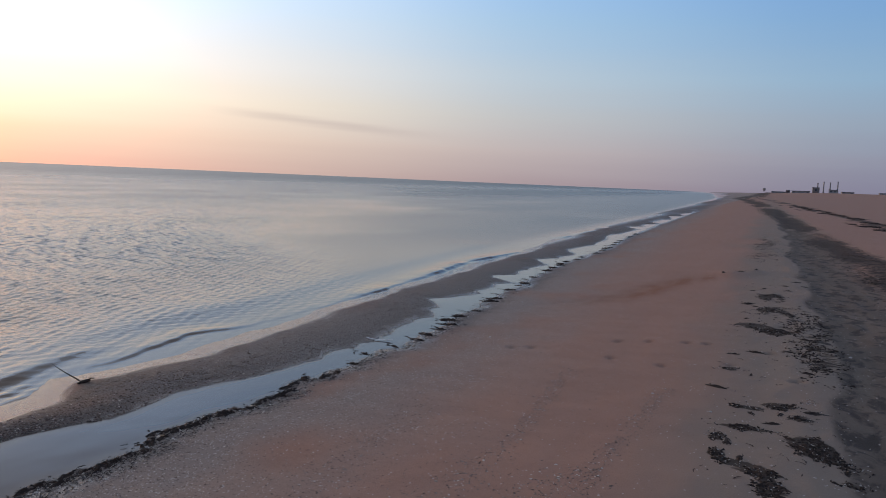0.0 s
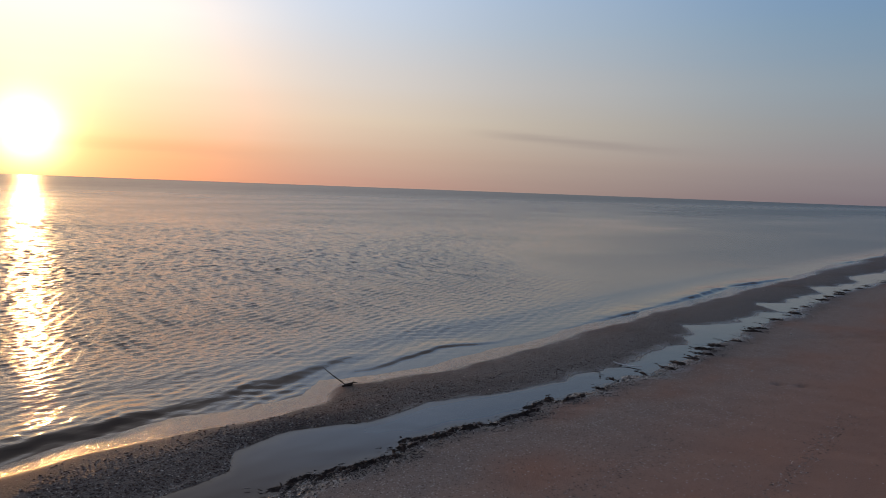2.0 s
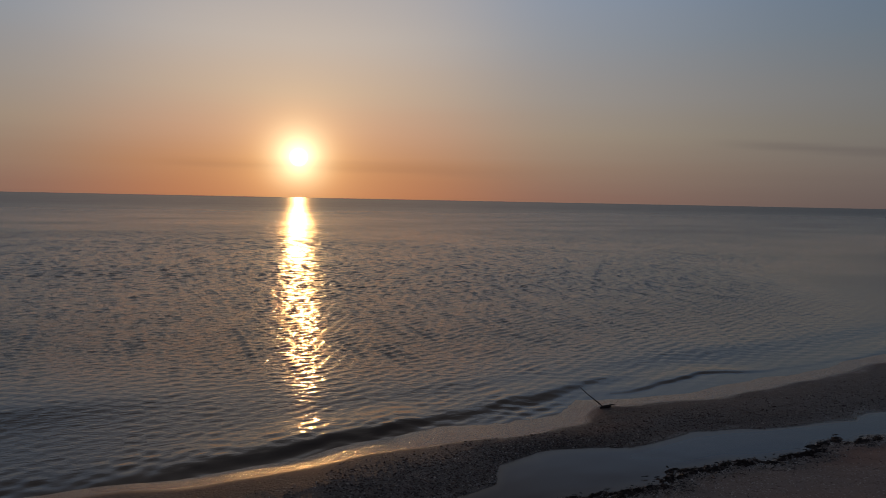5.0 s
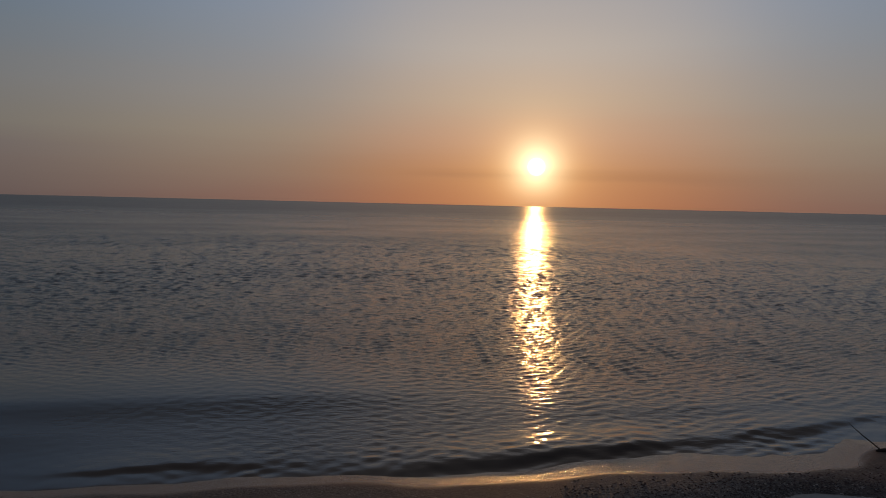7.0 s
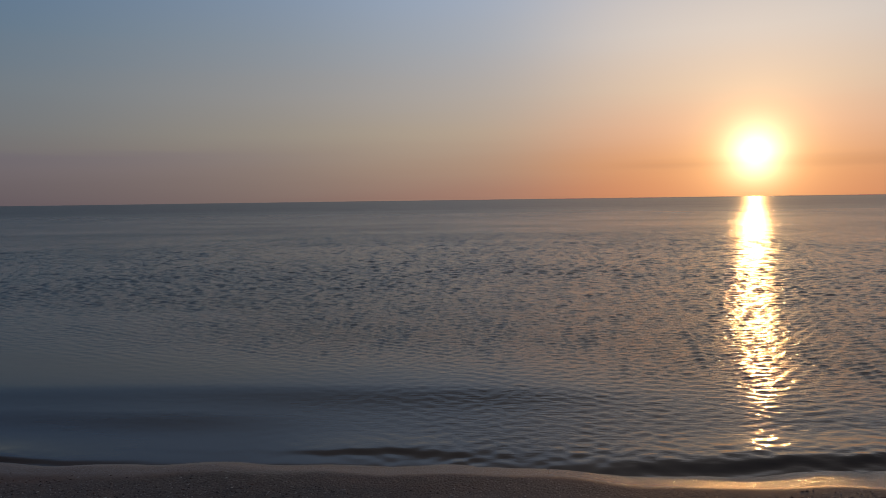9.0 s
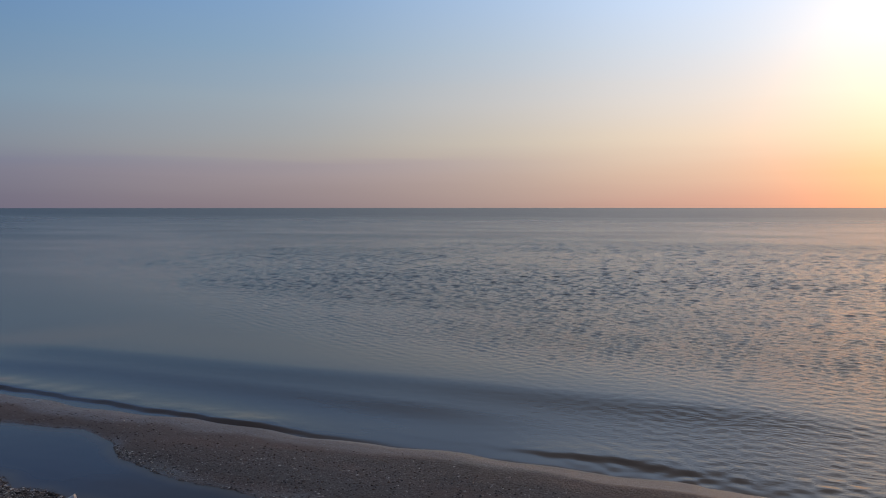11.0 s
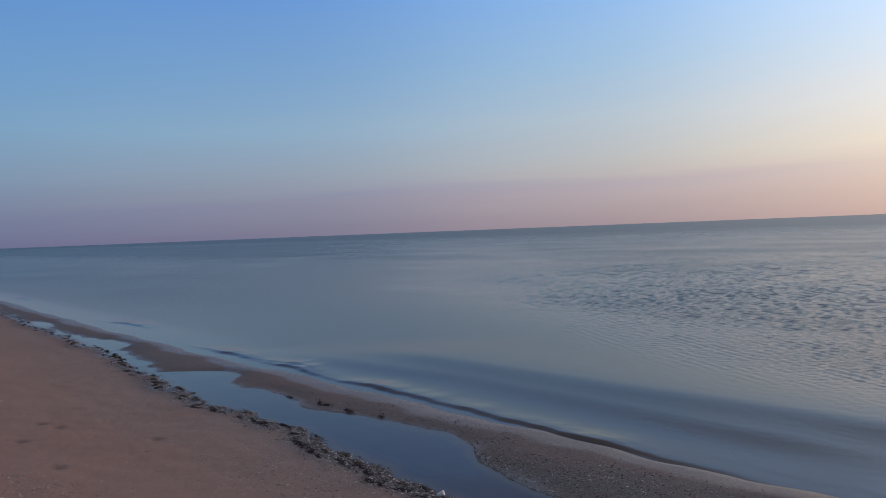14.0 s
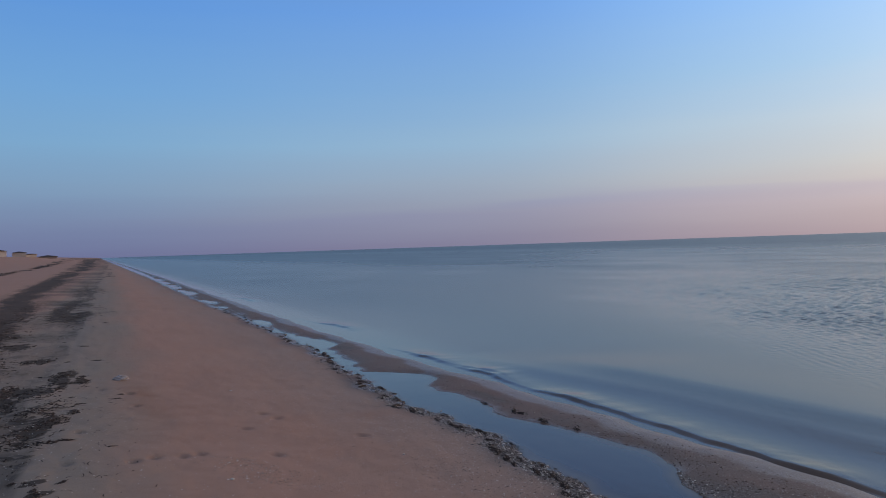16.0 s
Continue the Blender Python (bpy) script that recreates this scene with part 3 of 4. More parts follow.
def tube(bm, pts, radii, sides=8):
    """A tapered round rod along points."""
    rings = []
    for k, (p, r) in enumerate(zip(pts, radii)):
        p = Vector(p)
        d = (Vector(pts[min(k + 1, len(pts) - 1)]) - Vector(pts[max(k - 1, 0)])).normalized()
        a = d.orthogonal().normalized()
        c = d.cross(a)
        rings.append([bm.verts.new(p + (a * math.cos(2 * math.pi * s / sides) + c * math.sin(2 * math.pi * s / sides)) * r) for s in range(sides)])
    for r0, r1 in zip(rings, rings[1:]):
        for s in range(sides):
            bm.faces.new((r0[s], r0[(s + 1) % sides], r1[(s + 1) % sides], r1[s]))
    bm.faces.new(rings[0][::-1])
    bm.faces.new(rings[-1])


def graded(lo, hi, fine_lo, fine_hi, step, grow):
    """Grid lines: even between fine_lo and fine_hi, growing outwards."""
    mid = list(np.arange(fine_lo, fine_hi + step / 2, step))
    up, s = [], step
    while (up[-1] if up else mid[-1]) < hi:
        s = s * grow
        up.append((up[-1] if up else mid[-1]) + s)
    dn, s = [], step
    while (dn[-1] if dn else mid[0]) > lo:
        s = s * grow
        dn.append((dn[-1] if dn else mid[0]) - s)
    return np.array(dn[::-1] + mid + up)


def grid_mesh(name, X, Y, Z, mat, attrs):
    ny, nx = X.shape
    co = np.stack([X, Y, Z], -1).reshape(-1, 3).astype(np.float32)
    k = (np.arange(ny - 1)[:, None] * nx + np.arange(nx - 1)[None]).ravel()
    fc = np.stack([k, k + 1, k + nx + 1, k + nx], -1)
    me = bpy.data.meshes.new(name)
    me.vertices.add(len(co))
    me.vertices.foreach_set("co", co.ravel())
    me.loops.add(fc.size)
    me.loops.foreach_set("vertex_index", fc.ravel().astype(np.int32))
    me.polygons.add(len(fc))
    me.polygons.foreach_set("loop_start", (np.arange(len(fc)) * 4).astype(np.int32))
    me.polygons.foreach_set("use_smooth", np.ones(len(fc), bool))
    me.update(calc_edges=True)
    for key, val in attrs:
        a = me.attributes.new(key, "FLOAT", "POINT")
        a.data.foreach_set("value", np.ascontiguousarray(val, dtype=np.float32).ravel())
    me.materials.append(mat)
    return new(name, me)


def sheet(name, xs, ys, zfun, mat, attrs=()):
    """One grid of quads over lines xs and ys; attrs are pairs of name and function of x, y, z."""
    X, Y = np.meshgrid(xs, ys)
    Z = zfun(X, Y)
    return grid_mesh(name, X, Y, Z, mat, [(k, f(X, Y, Z)) for k, f in attrs])


# ---- ground ----
gx = graded(-4600, 4600, -8.5, 10.0, 0.038, 1.055)
gy = np.concatenate([graded(-4600, 4.9, -1.6, 4.9, 0.03, 1.06), [5.3, 6, 8, 12, 20, 40, 100, 400, 1500, 4700]])
gy = np.unique(gy)


def wet_and_shade_of(x, y, z):
    i, e = inner_y(x), edge_y(x)
    n = fractal(x / 1.4, y / 0.5, 51) * 0.10
    # footprint hollows are darkened through this mask, as painted shade
    print_shade = sum(np.exp(-((x - a) / 0.055) ** 2 - ((y - b) / 0.038) ** 2) for a, b in PRINTS)
    return np.clip(0.8 * print_shade + smoothstep(0.45, -0.02, i - y + n) + 0.25 * smoothstep(1.6, 0.3, i - y + n * 2) * (y < i), 0, 1)


def silt_of(x, y, z):
    n = fractal(x / 2.3, y / 0.8, 61) * 0.35
    return np.clip(smoothstep(0.75, -0.25, y + n * (0.6 + 0.4 * smoothstep(-4, 4, x))) * smoothstep(-2.3, -1.3, y + n), 0, 1) * np.clip(90 / (np.abs(x) + 60), 0, 1)


def grit_of(x, y, z):
    i, o, e = inner_y(x), outer_y(x), edge_y(x)
    n = fractal(x / 1.1, y / 0.7, 71)
    shore = smoothstep(2.1, 0.3, i - y + n * 0.5)
    onbar = np.where(y > o, smoothstep(-0.12, -0.3, y - e + n * 0.1), 0.0) * (0.25 + 0.75 * smoothstep(-2.5, 0.5, x))
    return np.clip(np.maximum(shore * (0.42 + 0.52 * smoothstep(-3, 3, x)), onbar) * (0.65 + 0.5 * n), 0, 1)


# ragged patches of old weed: centre and half widths
OLD_WEED = [(4.5, -.44, .11, .09), (4.34, -.48, .09, .1), (4.45, -.57, .09, .07), (4.25, -.61, .07, .09), (4.44, .04, .07, .05), (4.12, .02, .09, .04), (4.0, -.08, .06, .07),
            (3.9, -.2, .07, .08), (3.7, -.24, .1, .06), (3.96, -.58, .06, .1), (5.13, -.1, .05, .09), (5.22, -.32, .08, .1), (4.98, -.42, .07, .1), (5.4, -.5, .05, .05), (4.65, -.1, .06, .16),
            (8.3, -.05, .15, .16), (8.1, -.32, .25, .2), (9.0, -.5, .3, .16), (9.5, -.3, .3, .2), (10.6, -.3, .4, .2), (6.2, .05, .06, .09),
            (-6.5, -.8, .2, .11), (-6.9, -.66, .25, .11), (-7.3, -.54, .25, .1), (-7.55, -.4, .15, .06), (-8.9, -.7, .35, .2), (-9.2, -.45, .4, .13), (-9.9, -.6, .5, .16), (-8.9, -1.0, .5, .14),
            (-8.1, -1.04, .35, .12), (-5.27, -.53, .07, .08), (-5.0, -.47, .08, .14), (-11.4, -1.0, .35, .3), (-15.3, -1.8, .7, .3), (-13.4, -1.5, .6, .25), (-22, -1.3, 1.4, .25)]


def weed_of(x, y, z):
    n = fractal(x / 0.9, y / 1.0, 81)
    n2 = fractal(x / 7.0, y / 1.4, 87)
    band = smoothstep(0.35, -0.15, y - n * 0.25) * smoothstep(-1.0, -0.7, y) * smoothstep(5.2, 6.8, np.abs(x)) * np.clip(0.12 + 0.7 * n2, 0, 0.6)
    c2 = np.interp(x, [-560, -120, -52, -28, -16, -5, 5, 10, 16, 18, 23, 39, 100, 250], [-14, -3.8, -3.3, -2.9, -2.0, -1.5, -1.6, -2.0, -2.2, -2.1, -1.75, -1.3, 0.6, 8])
    dark = np.exp(-((y - c2 + n * 0.15) / (0.34 + 0.012 * np.abs(x))) ** 2) * np.clip(0.95 + 0.5 * n2, 0, 1)
    c3 = np.interp(x, [-557, -110, -74, -30, 0, 25, 37, 54, 70, 106, 250], [-24, -9.5, -9.0, -7.0, -5.5, -5.0, -4.8, -4.8, -3.9, -3.1, 2.8])
    back = np.exp(-((y - c3 + n * 0.4) / (0.4 + 0.008 * np.abs(x))) ** 2) * np.clip(0.85 + 1.3 * n, 0, 1)
    left = smoothstep(-5.2, -6.2, x) * smoothstep(-0.35, -0.75, y + n * 0.3 + 0.25 * n2) * smoothstep(-1.9, -1.2, y) * np.clip(0.6 + 0.8 * n2, 0, 0.85) * np.clip(40 / (np.abs(x) + 20), 0, 1)
    spots = sum(np.exp(-((x - a) / c) ** 2 - ((y - b) / d) ** 2) for a, b, c, d in OLD_WEED)
    spots = np.clip(spots * (1.1 + 0.8 * fractal(x / 0.5, y / 0.16, 83)), 0, 1)
    return np.clip(np.maximum(np.maximum(np.maximum(band, dark), np.maximum(back, left)), spots), 0, 1)


def rust_of(x, y, z):
    g = np.interp(x, [8.2, 9.0, 9.6, 10.3, 11.4, 12.8], [2.76, 2.41, 1.95, 1.56, 1.32, 0.8])
    a = np.exp(-((y - g + 0.1) / 0.28) ** 2) * smoothstep(7.8, 9, x) * smoothstep(13.6, 12.4, x)
    b = np.exp(-((x + 8.0) / 1.1) ** 2 - ((y - 0.25 - 0.1 * (x + 8)) / 0.16) ** 2) * 0.5
    return np.clip((a + b) * (0.7 + 0.5 * fractal(x / 0.5, y / 0.2, 91)), 0, 1)


def mat_of(x, y, z):
    n = fractal(x / 1.7, y / 1.0, 43) * 0.16
    yb = np.interp(x, [-200, -62, -40, -20, -5, 0, 5, 13.7, 20, 33, 100, 220], [-8, -4.0, -3.6, -3.0, -2.2, -2.4, -2.4, -2.0, -1.5, -1.2, -0.2, 6])
    side = smoothstep(1.0, -5.0, x)
    patch = 1 - side + side * np.clip(0.55 + 0.6 * fractal(x / 0.8, y / 1.5, 47), 0, 1)
    return smoothstep(-0.67, -0.76, y + n) * smoothstep(-0.35, 0.1, y - yb + n * 2) * patch


def gravel_of(x, y, z):
    o, e = outer_y(x), edge_y(x)
    n = fractal(x / 0.8, y / 0.35, 99) * 0.12
    top = np.where(x > -1.2, 0.02, 0.02 + 0.30 * smoothstep(-1.2, -3.0, x))
    side = smoothstep(-3.2, -4.3, x)
    patch = 1 - side + side * smoothstep(0.0, 0.8, fractal(x / 1.9, y / 0.6, 103))
    return np.where(y > o - 0.12, smoothstep(0.0, -0.08, y - e + top + n) * patch, 0.0) * np.clip(14 / (np.abs(x) + 1), 0.25, 1)


def film_of(x, y, z):
    o, e = outer_y(x), edge_y(x)
    lead = 0.20 * smoothstep(-0.8, -2.2, x)
    sea_side = (0.58 + 0.42 * smoothstep(-1, 2, x)) * smoothstep(-0.06, 0.05, y - e + lead + fractal(x / 0.6, y / 0.3, 95) * 0.05)
    brim = 0.8 * smoothstep(0.013, 0.001, z - POOL_Z + 0.004 * fractal(x / 0.3, y / 0.12, 97)) * (y < e) * (y > inner_y(x) - 0.25)
    return np.maximum(sea_side, brim)


ground = sheet("ground", gx, gy, ground_z, M_SAND,
               [("wet", wet_and_shade_of), ("silt", silt_of), ("grit", grit_of), ("weed", weed_of), ("rust", rust_of), ("gravel", gravel_of), ("mat", mat_of), ("film", film_of)])
tagged(ground, "pinkish brown beach sand with shell grit and weed shreds", "beach", kind="structure")

# ---- sea ----
# small waves lapping at the shore: four points of the crest, height, width of the steep side
WAVELETS = [(0.4, 4.40, 1.8, 4.55, 2.8, 4.72, 4.2, 5.15, 0.034, 0.10), (4.4, 4.72, 5.4, 4.88, 6.0, 4.74, 7.6, 4.70, 0.016, 0.035), (8.6, 4.76, 10.8, 4.92, 13.7, 5.22, 16.4, 5.06, 0.034, 0.06), (22, 5.5, 25, 5.5, 28, 5.45, 30, 5.6, 0.035, 0.08),
            (-9.0, 4.14, -5.0, 4.22, -3.2, 4.23, -1.4, 4.28, 0.020, 0.04), (-11.2, 4.0, -10, 4.1, -8.7, 4.25, -8.2, 4.3, 0.02, 0.05), (-17.2, 4.0, -16, 4.15, -15, 4.3, -14.5, 4.3, 0.025, 0.06),
            (-30, 3.8, -28, 3.9, -26, 4.2, -25, 4.2, 0.03, 0.07), (-2.4, 4.5, -1.6, 4.53, -0.8, 4.56, -0.2, 4.57, 0.012, 0.05), (-9.0, 4.75, -6.0, 5.2, -4.0, 5.25, -2.0, 5.3, 0.022, 0.35),
            (-8, 5.7, -4.4, 5.85, -3.0, 6.0, 0.5, 6.2, 0.032, 0.45), (6, 5.6, 10, 6.0, 14, 6.3, 18, 6.6, 0.018, 0.35), (2, 5.5, 4, 5.6, 5.5, 5.7, 7, 5.8, 0.012, 0.25)]
wrng = np.random.default_rng(3)
N_WAVES = 130
# two crossing trains of short wind waves and a weaker one straight on to the beach: length, heading, steepness, phase
WAVE_LEN = np.exp(wrng.uniform(math.log(0.10), math.log(0.85), N_WAVES))
WAVE_TURN = np.radians(np.choose(wrng.choice(3, N_WAVES, p=[0.38, 0.34, 0.28]), [wrng.normal(38, 16, N_WAVES), wrng.normal(-35, 16, N_WAVES), wrng.normal(2, 16, N_WAVES)]))
WAVES = list(zip(WAVE_LEN, WAVE_TURN, wrng.uniform(0.6, 1.4, N_WAVES) * (WAVE_LEN / 0.3) ** -0.5, wrng.uniform(0, 6.28, N_WAVES)))


def lapping(x, y):
    z = np.zeros_like(x)
    for x0, y0, x1, y1, x2, y2, x3, y3, h, w in WAVELETS:
        c = np.interp(x, [x0, x1, x2, x3], [y0, y1, y2, y3]) + (wob(x, 5, 0.8, 0.012, 0.31, 0.006) + 0.05 * lattice(x / 0.9, x * 0 + 2, 41)) * (w < 0.2)
        s = y - c
        fade = smoothstep(x0 - 0.9, x0 + 0.9, x) * smoothstep(x3 + 0.9, x3 - 0.9, x)
        z = z + h * fade * (1 if w > 0.2 else 0.6 + 0.6 * lattice(x / 0.9, x * 0 + 5, 47)) * np.where(s < 0, np.exp(-(s / w) ** 2), np.exp(-(s / (w * 3 + 0.1)) ** 2)) * (1 + (0.2 * lattice(x / 0.22, x * 0 + 3, 17) + 0.05 * fractal(x / 0.10, y / 0.04, 19, 2)) * (w < 0.2))
    return z


def breeze(x, y, off):
    """Share of the wind that reaches the water: the shore lies in a lee that widens along the beach."""
    lee = np.interp(x, [-120, -38, -18, -11, -5, -2, 0, 4.5, 8.8, 20, 54, 120], [74, 27, 13.2, 9.8, 7.5, 6.5, 6.1, 5.6, 6.2, 11, 25, 58]) * (1 + 0.13 * fractal(x / 5.0, y / 2.5, 133, 2))
    low = 0.02 + (0.27 + 0.24 * smoothstep(1.0, 0.4, off)) * smoothstep(-2.0, 0.3, x) * smoothstep(4.5, 2.5, x) + 0.22 * smoothstep(5, 14, off)
    return low + (1 - low) * smoothstep(0.80, 1.45 + 0.35 * smoothstep(-4, -14, x) + 0.4 * smoothstep(8, 25, x), y / lee)


def chop(x, y, off):
    """Wind ripples: their height, and how much of their steepness the grid cannot hold."""
    x, y, off = (q.astype(np.float32) for q in (x, y, off))
    r = np.hypot(x, y)
    across, along, bearing = r * np.float32(ray_az[1] - ray_az[0]), np.abs(np.gradient(r, axis=0)), ray_az[None].astype(np.float32)
    gust = 0.75 + 0.25 * np.clip(fractal(x / 7.0, y / 4.0, 131, 2) * np.clip(30 / (r + 1), 0, 1) + 0.4, -1, 1)
    wind = breeze(x, y, off) * gust * smoothstep(0.03, 0.35, off)
    z, held, total = np.zeros_like(x), np.zeros_like(x), np.full_like(x, 1e-6)
    for wl, th, sl, ph in ((float(q) for q in w) for w in WAVES):
        k = 2 * math.pi / wl
        cell = np.maximum(along * np.abs(np.cos(th - bearing)), across * np.abs(np.sin(th - bearing)))
        fit = (1 - smoothstep(0.24, 0.45, cell / wl)) * smoothstep(130, 55, r)
        grown = smoothstep(wl * 13, wl * 42, off) if wl > 0.17 else np.ones_like(x)      # longer waves need more open water
        z = z + fit * grown * (sl / k) * np.sin(k * (x * math.sin(th) + y * math.cos(th)) + ph)
        held, total = held + fit * (sl * grown) ** 2, total + (sl * grown) ** 2
    z = z * CHOP / np.sqrt(total / 2)
    return z * wind, np.sqrt(np.clip(1 - held / total, 0, 1)) * gust


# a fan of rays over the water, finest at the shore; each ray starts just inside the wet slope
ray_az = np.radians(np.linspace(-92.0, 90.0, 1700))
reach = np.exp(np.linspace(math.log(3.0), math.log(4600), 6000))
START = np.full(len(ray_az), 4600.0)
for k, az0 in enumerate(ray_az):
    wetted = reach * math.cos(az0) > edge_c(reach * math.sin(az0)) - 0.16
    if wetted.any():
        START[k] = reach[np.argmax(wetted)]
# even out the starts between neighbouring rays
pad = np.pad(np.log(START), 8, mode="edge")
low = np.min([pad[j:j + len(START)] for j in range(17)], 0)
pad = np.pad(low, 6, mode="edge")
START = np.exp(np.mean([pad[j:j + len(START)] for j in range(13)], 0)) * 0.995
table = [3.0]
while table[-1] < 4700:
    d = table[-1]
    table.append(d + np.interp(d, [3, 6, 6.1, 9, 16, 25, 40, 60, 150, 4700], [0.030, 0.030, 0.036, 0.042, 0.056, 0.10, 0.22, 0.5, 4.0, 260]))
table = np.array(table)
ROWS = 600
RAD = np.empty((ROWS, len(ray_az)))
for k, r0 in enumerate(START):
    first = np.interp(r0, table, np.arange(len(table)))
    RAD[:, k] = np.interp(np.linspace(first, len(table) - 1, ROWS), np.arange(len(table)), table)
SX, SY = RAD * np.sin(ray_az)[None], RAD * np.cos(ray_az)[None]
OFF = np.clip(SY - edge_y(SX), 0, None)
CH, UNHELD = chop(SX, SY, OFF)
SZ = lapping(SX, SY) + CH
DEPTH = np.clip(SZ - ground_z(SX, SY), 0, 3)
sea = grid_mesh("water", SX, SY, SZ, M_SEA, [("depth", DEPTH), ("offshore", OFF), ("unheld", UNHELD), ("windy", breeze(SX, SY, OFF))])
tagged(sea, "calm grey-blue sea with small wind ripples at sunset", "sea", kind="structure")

# ---- pool of left-behind water along the beach ----
px = np.concatenate([np.arange(-60, -12, 0.25), np.arange(-12, 14, 0.06), np.arange(14, 60, 0.25)])
pt = np.linspace(0, 1, 22)
PX = np.repeat(px[None], len(pt), 0)
a, b2 = inner_y(px) - 0.10, np.minimum(outer_y(px) + 0.10, edge_y(px) - 0.10)
PY = a[None] + (b2 - a)[None] * pt[:, None]
pool = grid_mesh("tide_pool_water", PX, PY, np.full_like(PX, POOL_Z), M_POOL, [("depth", np.clip(POOL_Z - ground_z(PX, PY), -0.02, 0.2))])
tagged(pool, "still shallow water left in a hollow of the beach", "water", kind="structure")


# ---- things on the beach ----
def dome(rx, ry, h, seed, sides=13, rings=3):
    """A ragged low heap, closed below."""
    r = np.random.default_rng(seed)
    vs, fs = [(0, 0, h)], []
    for k in range(1, rings + 1):
        t = k / rings
        for s in range(sides):
            a = 2 * math.pi * s / sides
            q = t * (1 + r.uniform(-0.42, 0.42) * (0.3 + t))
            vs.append((rx * q * math.cos(a), ry * q * math.sin(a), h * (1 - t ** 1.4) * r.uniform(0.35, 1.3) - 0.010 * t))
    for s in range(sides):
        fs.append((0, 1 + s, 1 + (s + 1) % sides))
    for k in range(rings - 1):
        for s in range(sides):
            a, b = 1 + k * sides + s, 1 + k * sides + (s + 1) % sides
            fs.append((a, a + sides, b + sides, b))
    fs.append(tuple(range(1 + (rings - 1) * sides, 1 + rings * sides))[::-1])
    return vs, fs


def ribbon(r, start, heading, length, width, lift):
    """A limp three-sided blade of eelgrass."""
    vs, fs, n = [], [], 5
    p, a = np.array(start, float), heading
    for k in range(n + 1):
        t = k / n
        side = np.array([-math.sin(a), math.cos(a), 0]) * width * (1 - 0.7 * t * t)
        up = np.array([0, 0, width * 0.45])
        z = np.array([0, 0, lift * math.sin(math.pi * min(1, t * 1.1)) * r.uniform(0.6, 1.1)])
        vs += [tuple(p + z - side), tuple(p + z + side), tuple(p + z + up)]
        a += r.uniform(-0.5, 0.5)
        p = p + np.array([math.cos(a), math.sin(a), 0]) * length / n
    for k in range(n):
        for s in range(3):
            fs.append((3 * k + s, 3 * k + (s + 1) % 3, 3 * k + 3 + (s + 1) % 3, 3 * k + 3 + s))
    fs += [(2, 1, 0), (3 * n, 3 * n + 1, 3 * n + 2)]
    return vs, fs


def join(pieces):
    vs, fs = [], []
    for v, f in pieces:
        n = len(vs)
        vs += v
        fs += [tuple(i + n for i in g) for g in f]
    return vs, fs


def clump_mesh(seed, rx, ry, h, blades):
    r = np.random.default_rng(seed)
    pieces = [dome(rx * 0.85, ry * 0.9, h * 0.45, seed * 7, 22)]
    for k in range(7):
        v, f = dome(rx * r.uniform(0.22, 0.5), ry * r.uniform(0.3, 0.65), h * r.uniform(0.5, 1), seed * 9 + k)
        ox, oy = r.uniform(-0.3, 0.3) * rx, r.uniform(-0.25, 0.25) * ry
        pieces.append(([(x + ox, y + oy, z) for x, y, z in v], f))
    for k in range(blades):
        st = (r.normal(0, 0.45) * rx, r.normal(0, 0.45) * ry, r.uniform(0.0, h * 0.7))
        pieces.append(ribbon(r, st, r.choice([0, math.pi]) + r.normal(0, 0.3), r.uniform(0.015, 0.04), r.uniform(0.003, 0.007), h * 0.16))
    return mesh_from("seaweed_clump", *join(pieces), M_WEED)


CLUMPS = [clump_mesh(100 + k, 0.15, 0.05, 0.017, 14) for k in range(7)]


def put_clump(x, y, size, turn, label, group):
    ob = new("seaweed_clump", CLUMPS[int(rng.integers(len(CLUMPS)))])
    z = float(ground_z(np.array([x]), np.array([y]))[0])
    ob.matrix_world = Matrix.Translation((x, y, max(z, POOL_Z - 0.012) + 0.004)) @ Matrix.Rotation(turn, 4, "Z") @ Matrix.Diagonal((size, size * rng.uniform(0.8, 1.3), size * rng.uniform(0.8, 1.2), 1))
    tagged(ob, label, "seaweed", group)


# dark islands of weed along the landward edge of the pool
x = 2.1
while x < 4.9:
    x += rng.uniform(0.05, 0.13)
    put_clump(x, float(inner_y(np.array([x]))[0]) + rng.uniform(-0.09, 0.01), rng.uniform(0.45, 1.05), rng.normal(0.12, 0.35),
              "dark dead eelgrass clump at the pool edge", "weed along the pool")
# further on the weed lies in flat tongues that reach out into the pool
while x < 26:
    x += rng.uniform(0.20, 0.42) * (1 + max(0, x - 7) * 0.09)
    for k in range(int(rng.integers(1, 3))):
        put_clump(x + rng.uniform(-0.06, 0.06), float(inner_y(np.array([x]))[0]) + rng.uniform(-0.10, 0.10), rng.uniform(0.7, 1.3), rng.normal(1.45, 0.28),
                  "flat dark eelgrass tongue reaching into the pool", "weed along the pool")
for cx, cy, sz in ((3.2, 3.10, 1.1), (3.08, 3.03, 1.2), (3.3, 3.02, 0.9)):
    put_clump(cx, cy, sz, 0.3, "dark dead eelgrass clump at the pool edge", "weed along the pool")
x = -2.6
while x > -22:
    x -= rng.uniform(0.05, 0.14) * (1 + max(0, -x - 6) * 0.16)
    put_clump(x, float(inner_y(np.array([x]))[0]) + rng.uniform(-0.20, 0.03), rng.uniform(0.35, 0.95), rng.normal(-0.05, 0.4),
              "dark dead eelgrass clump at the pool edge", "weed along the pool")
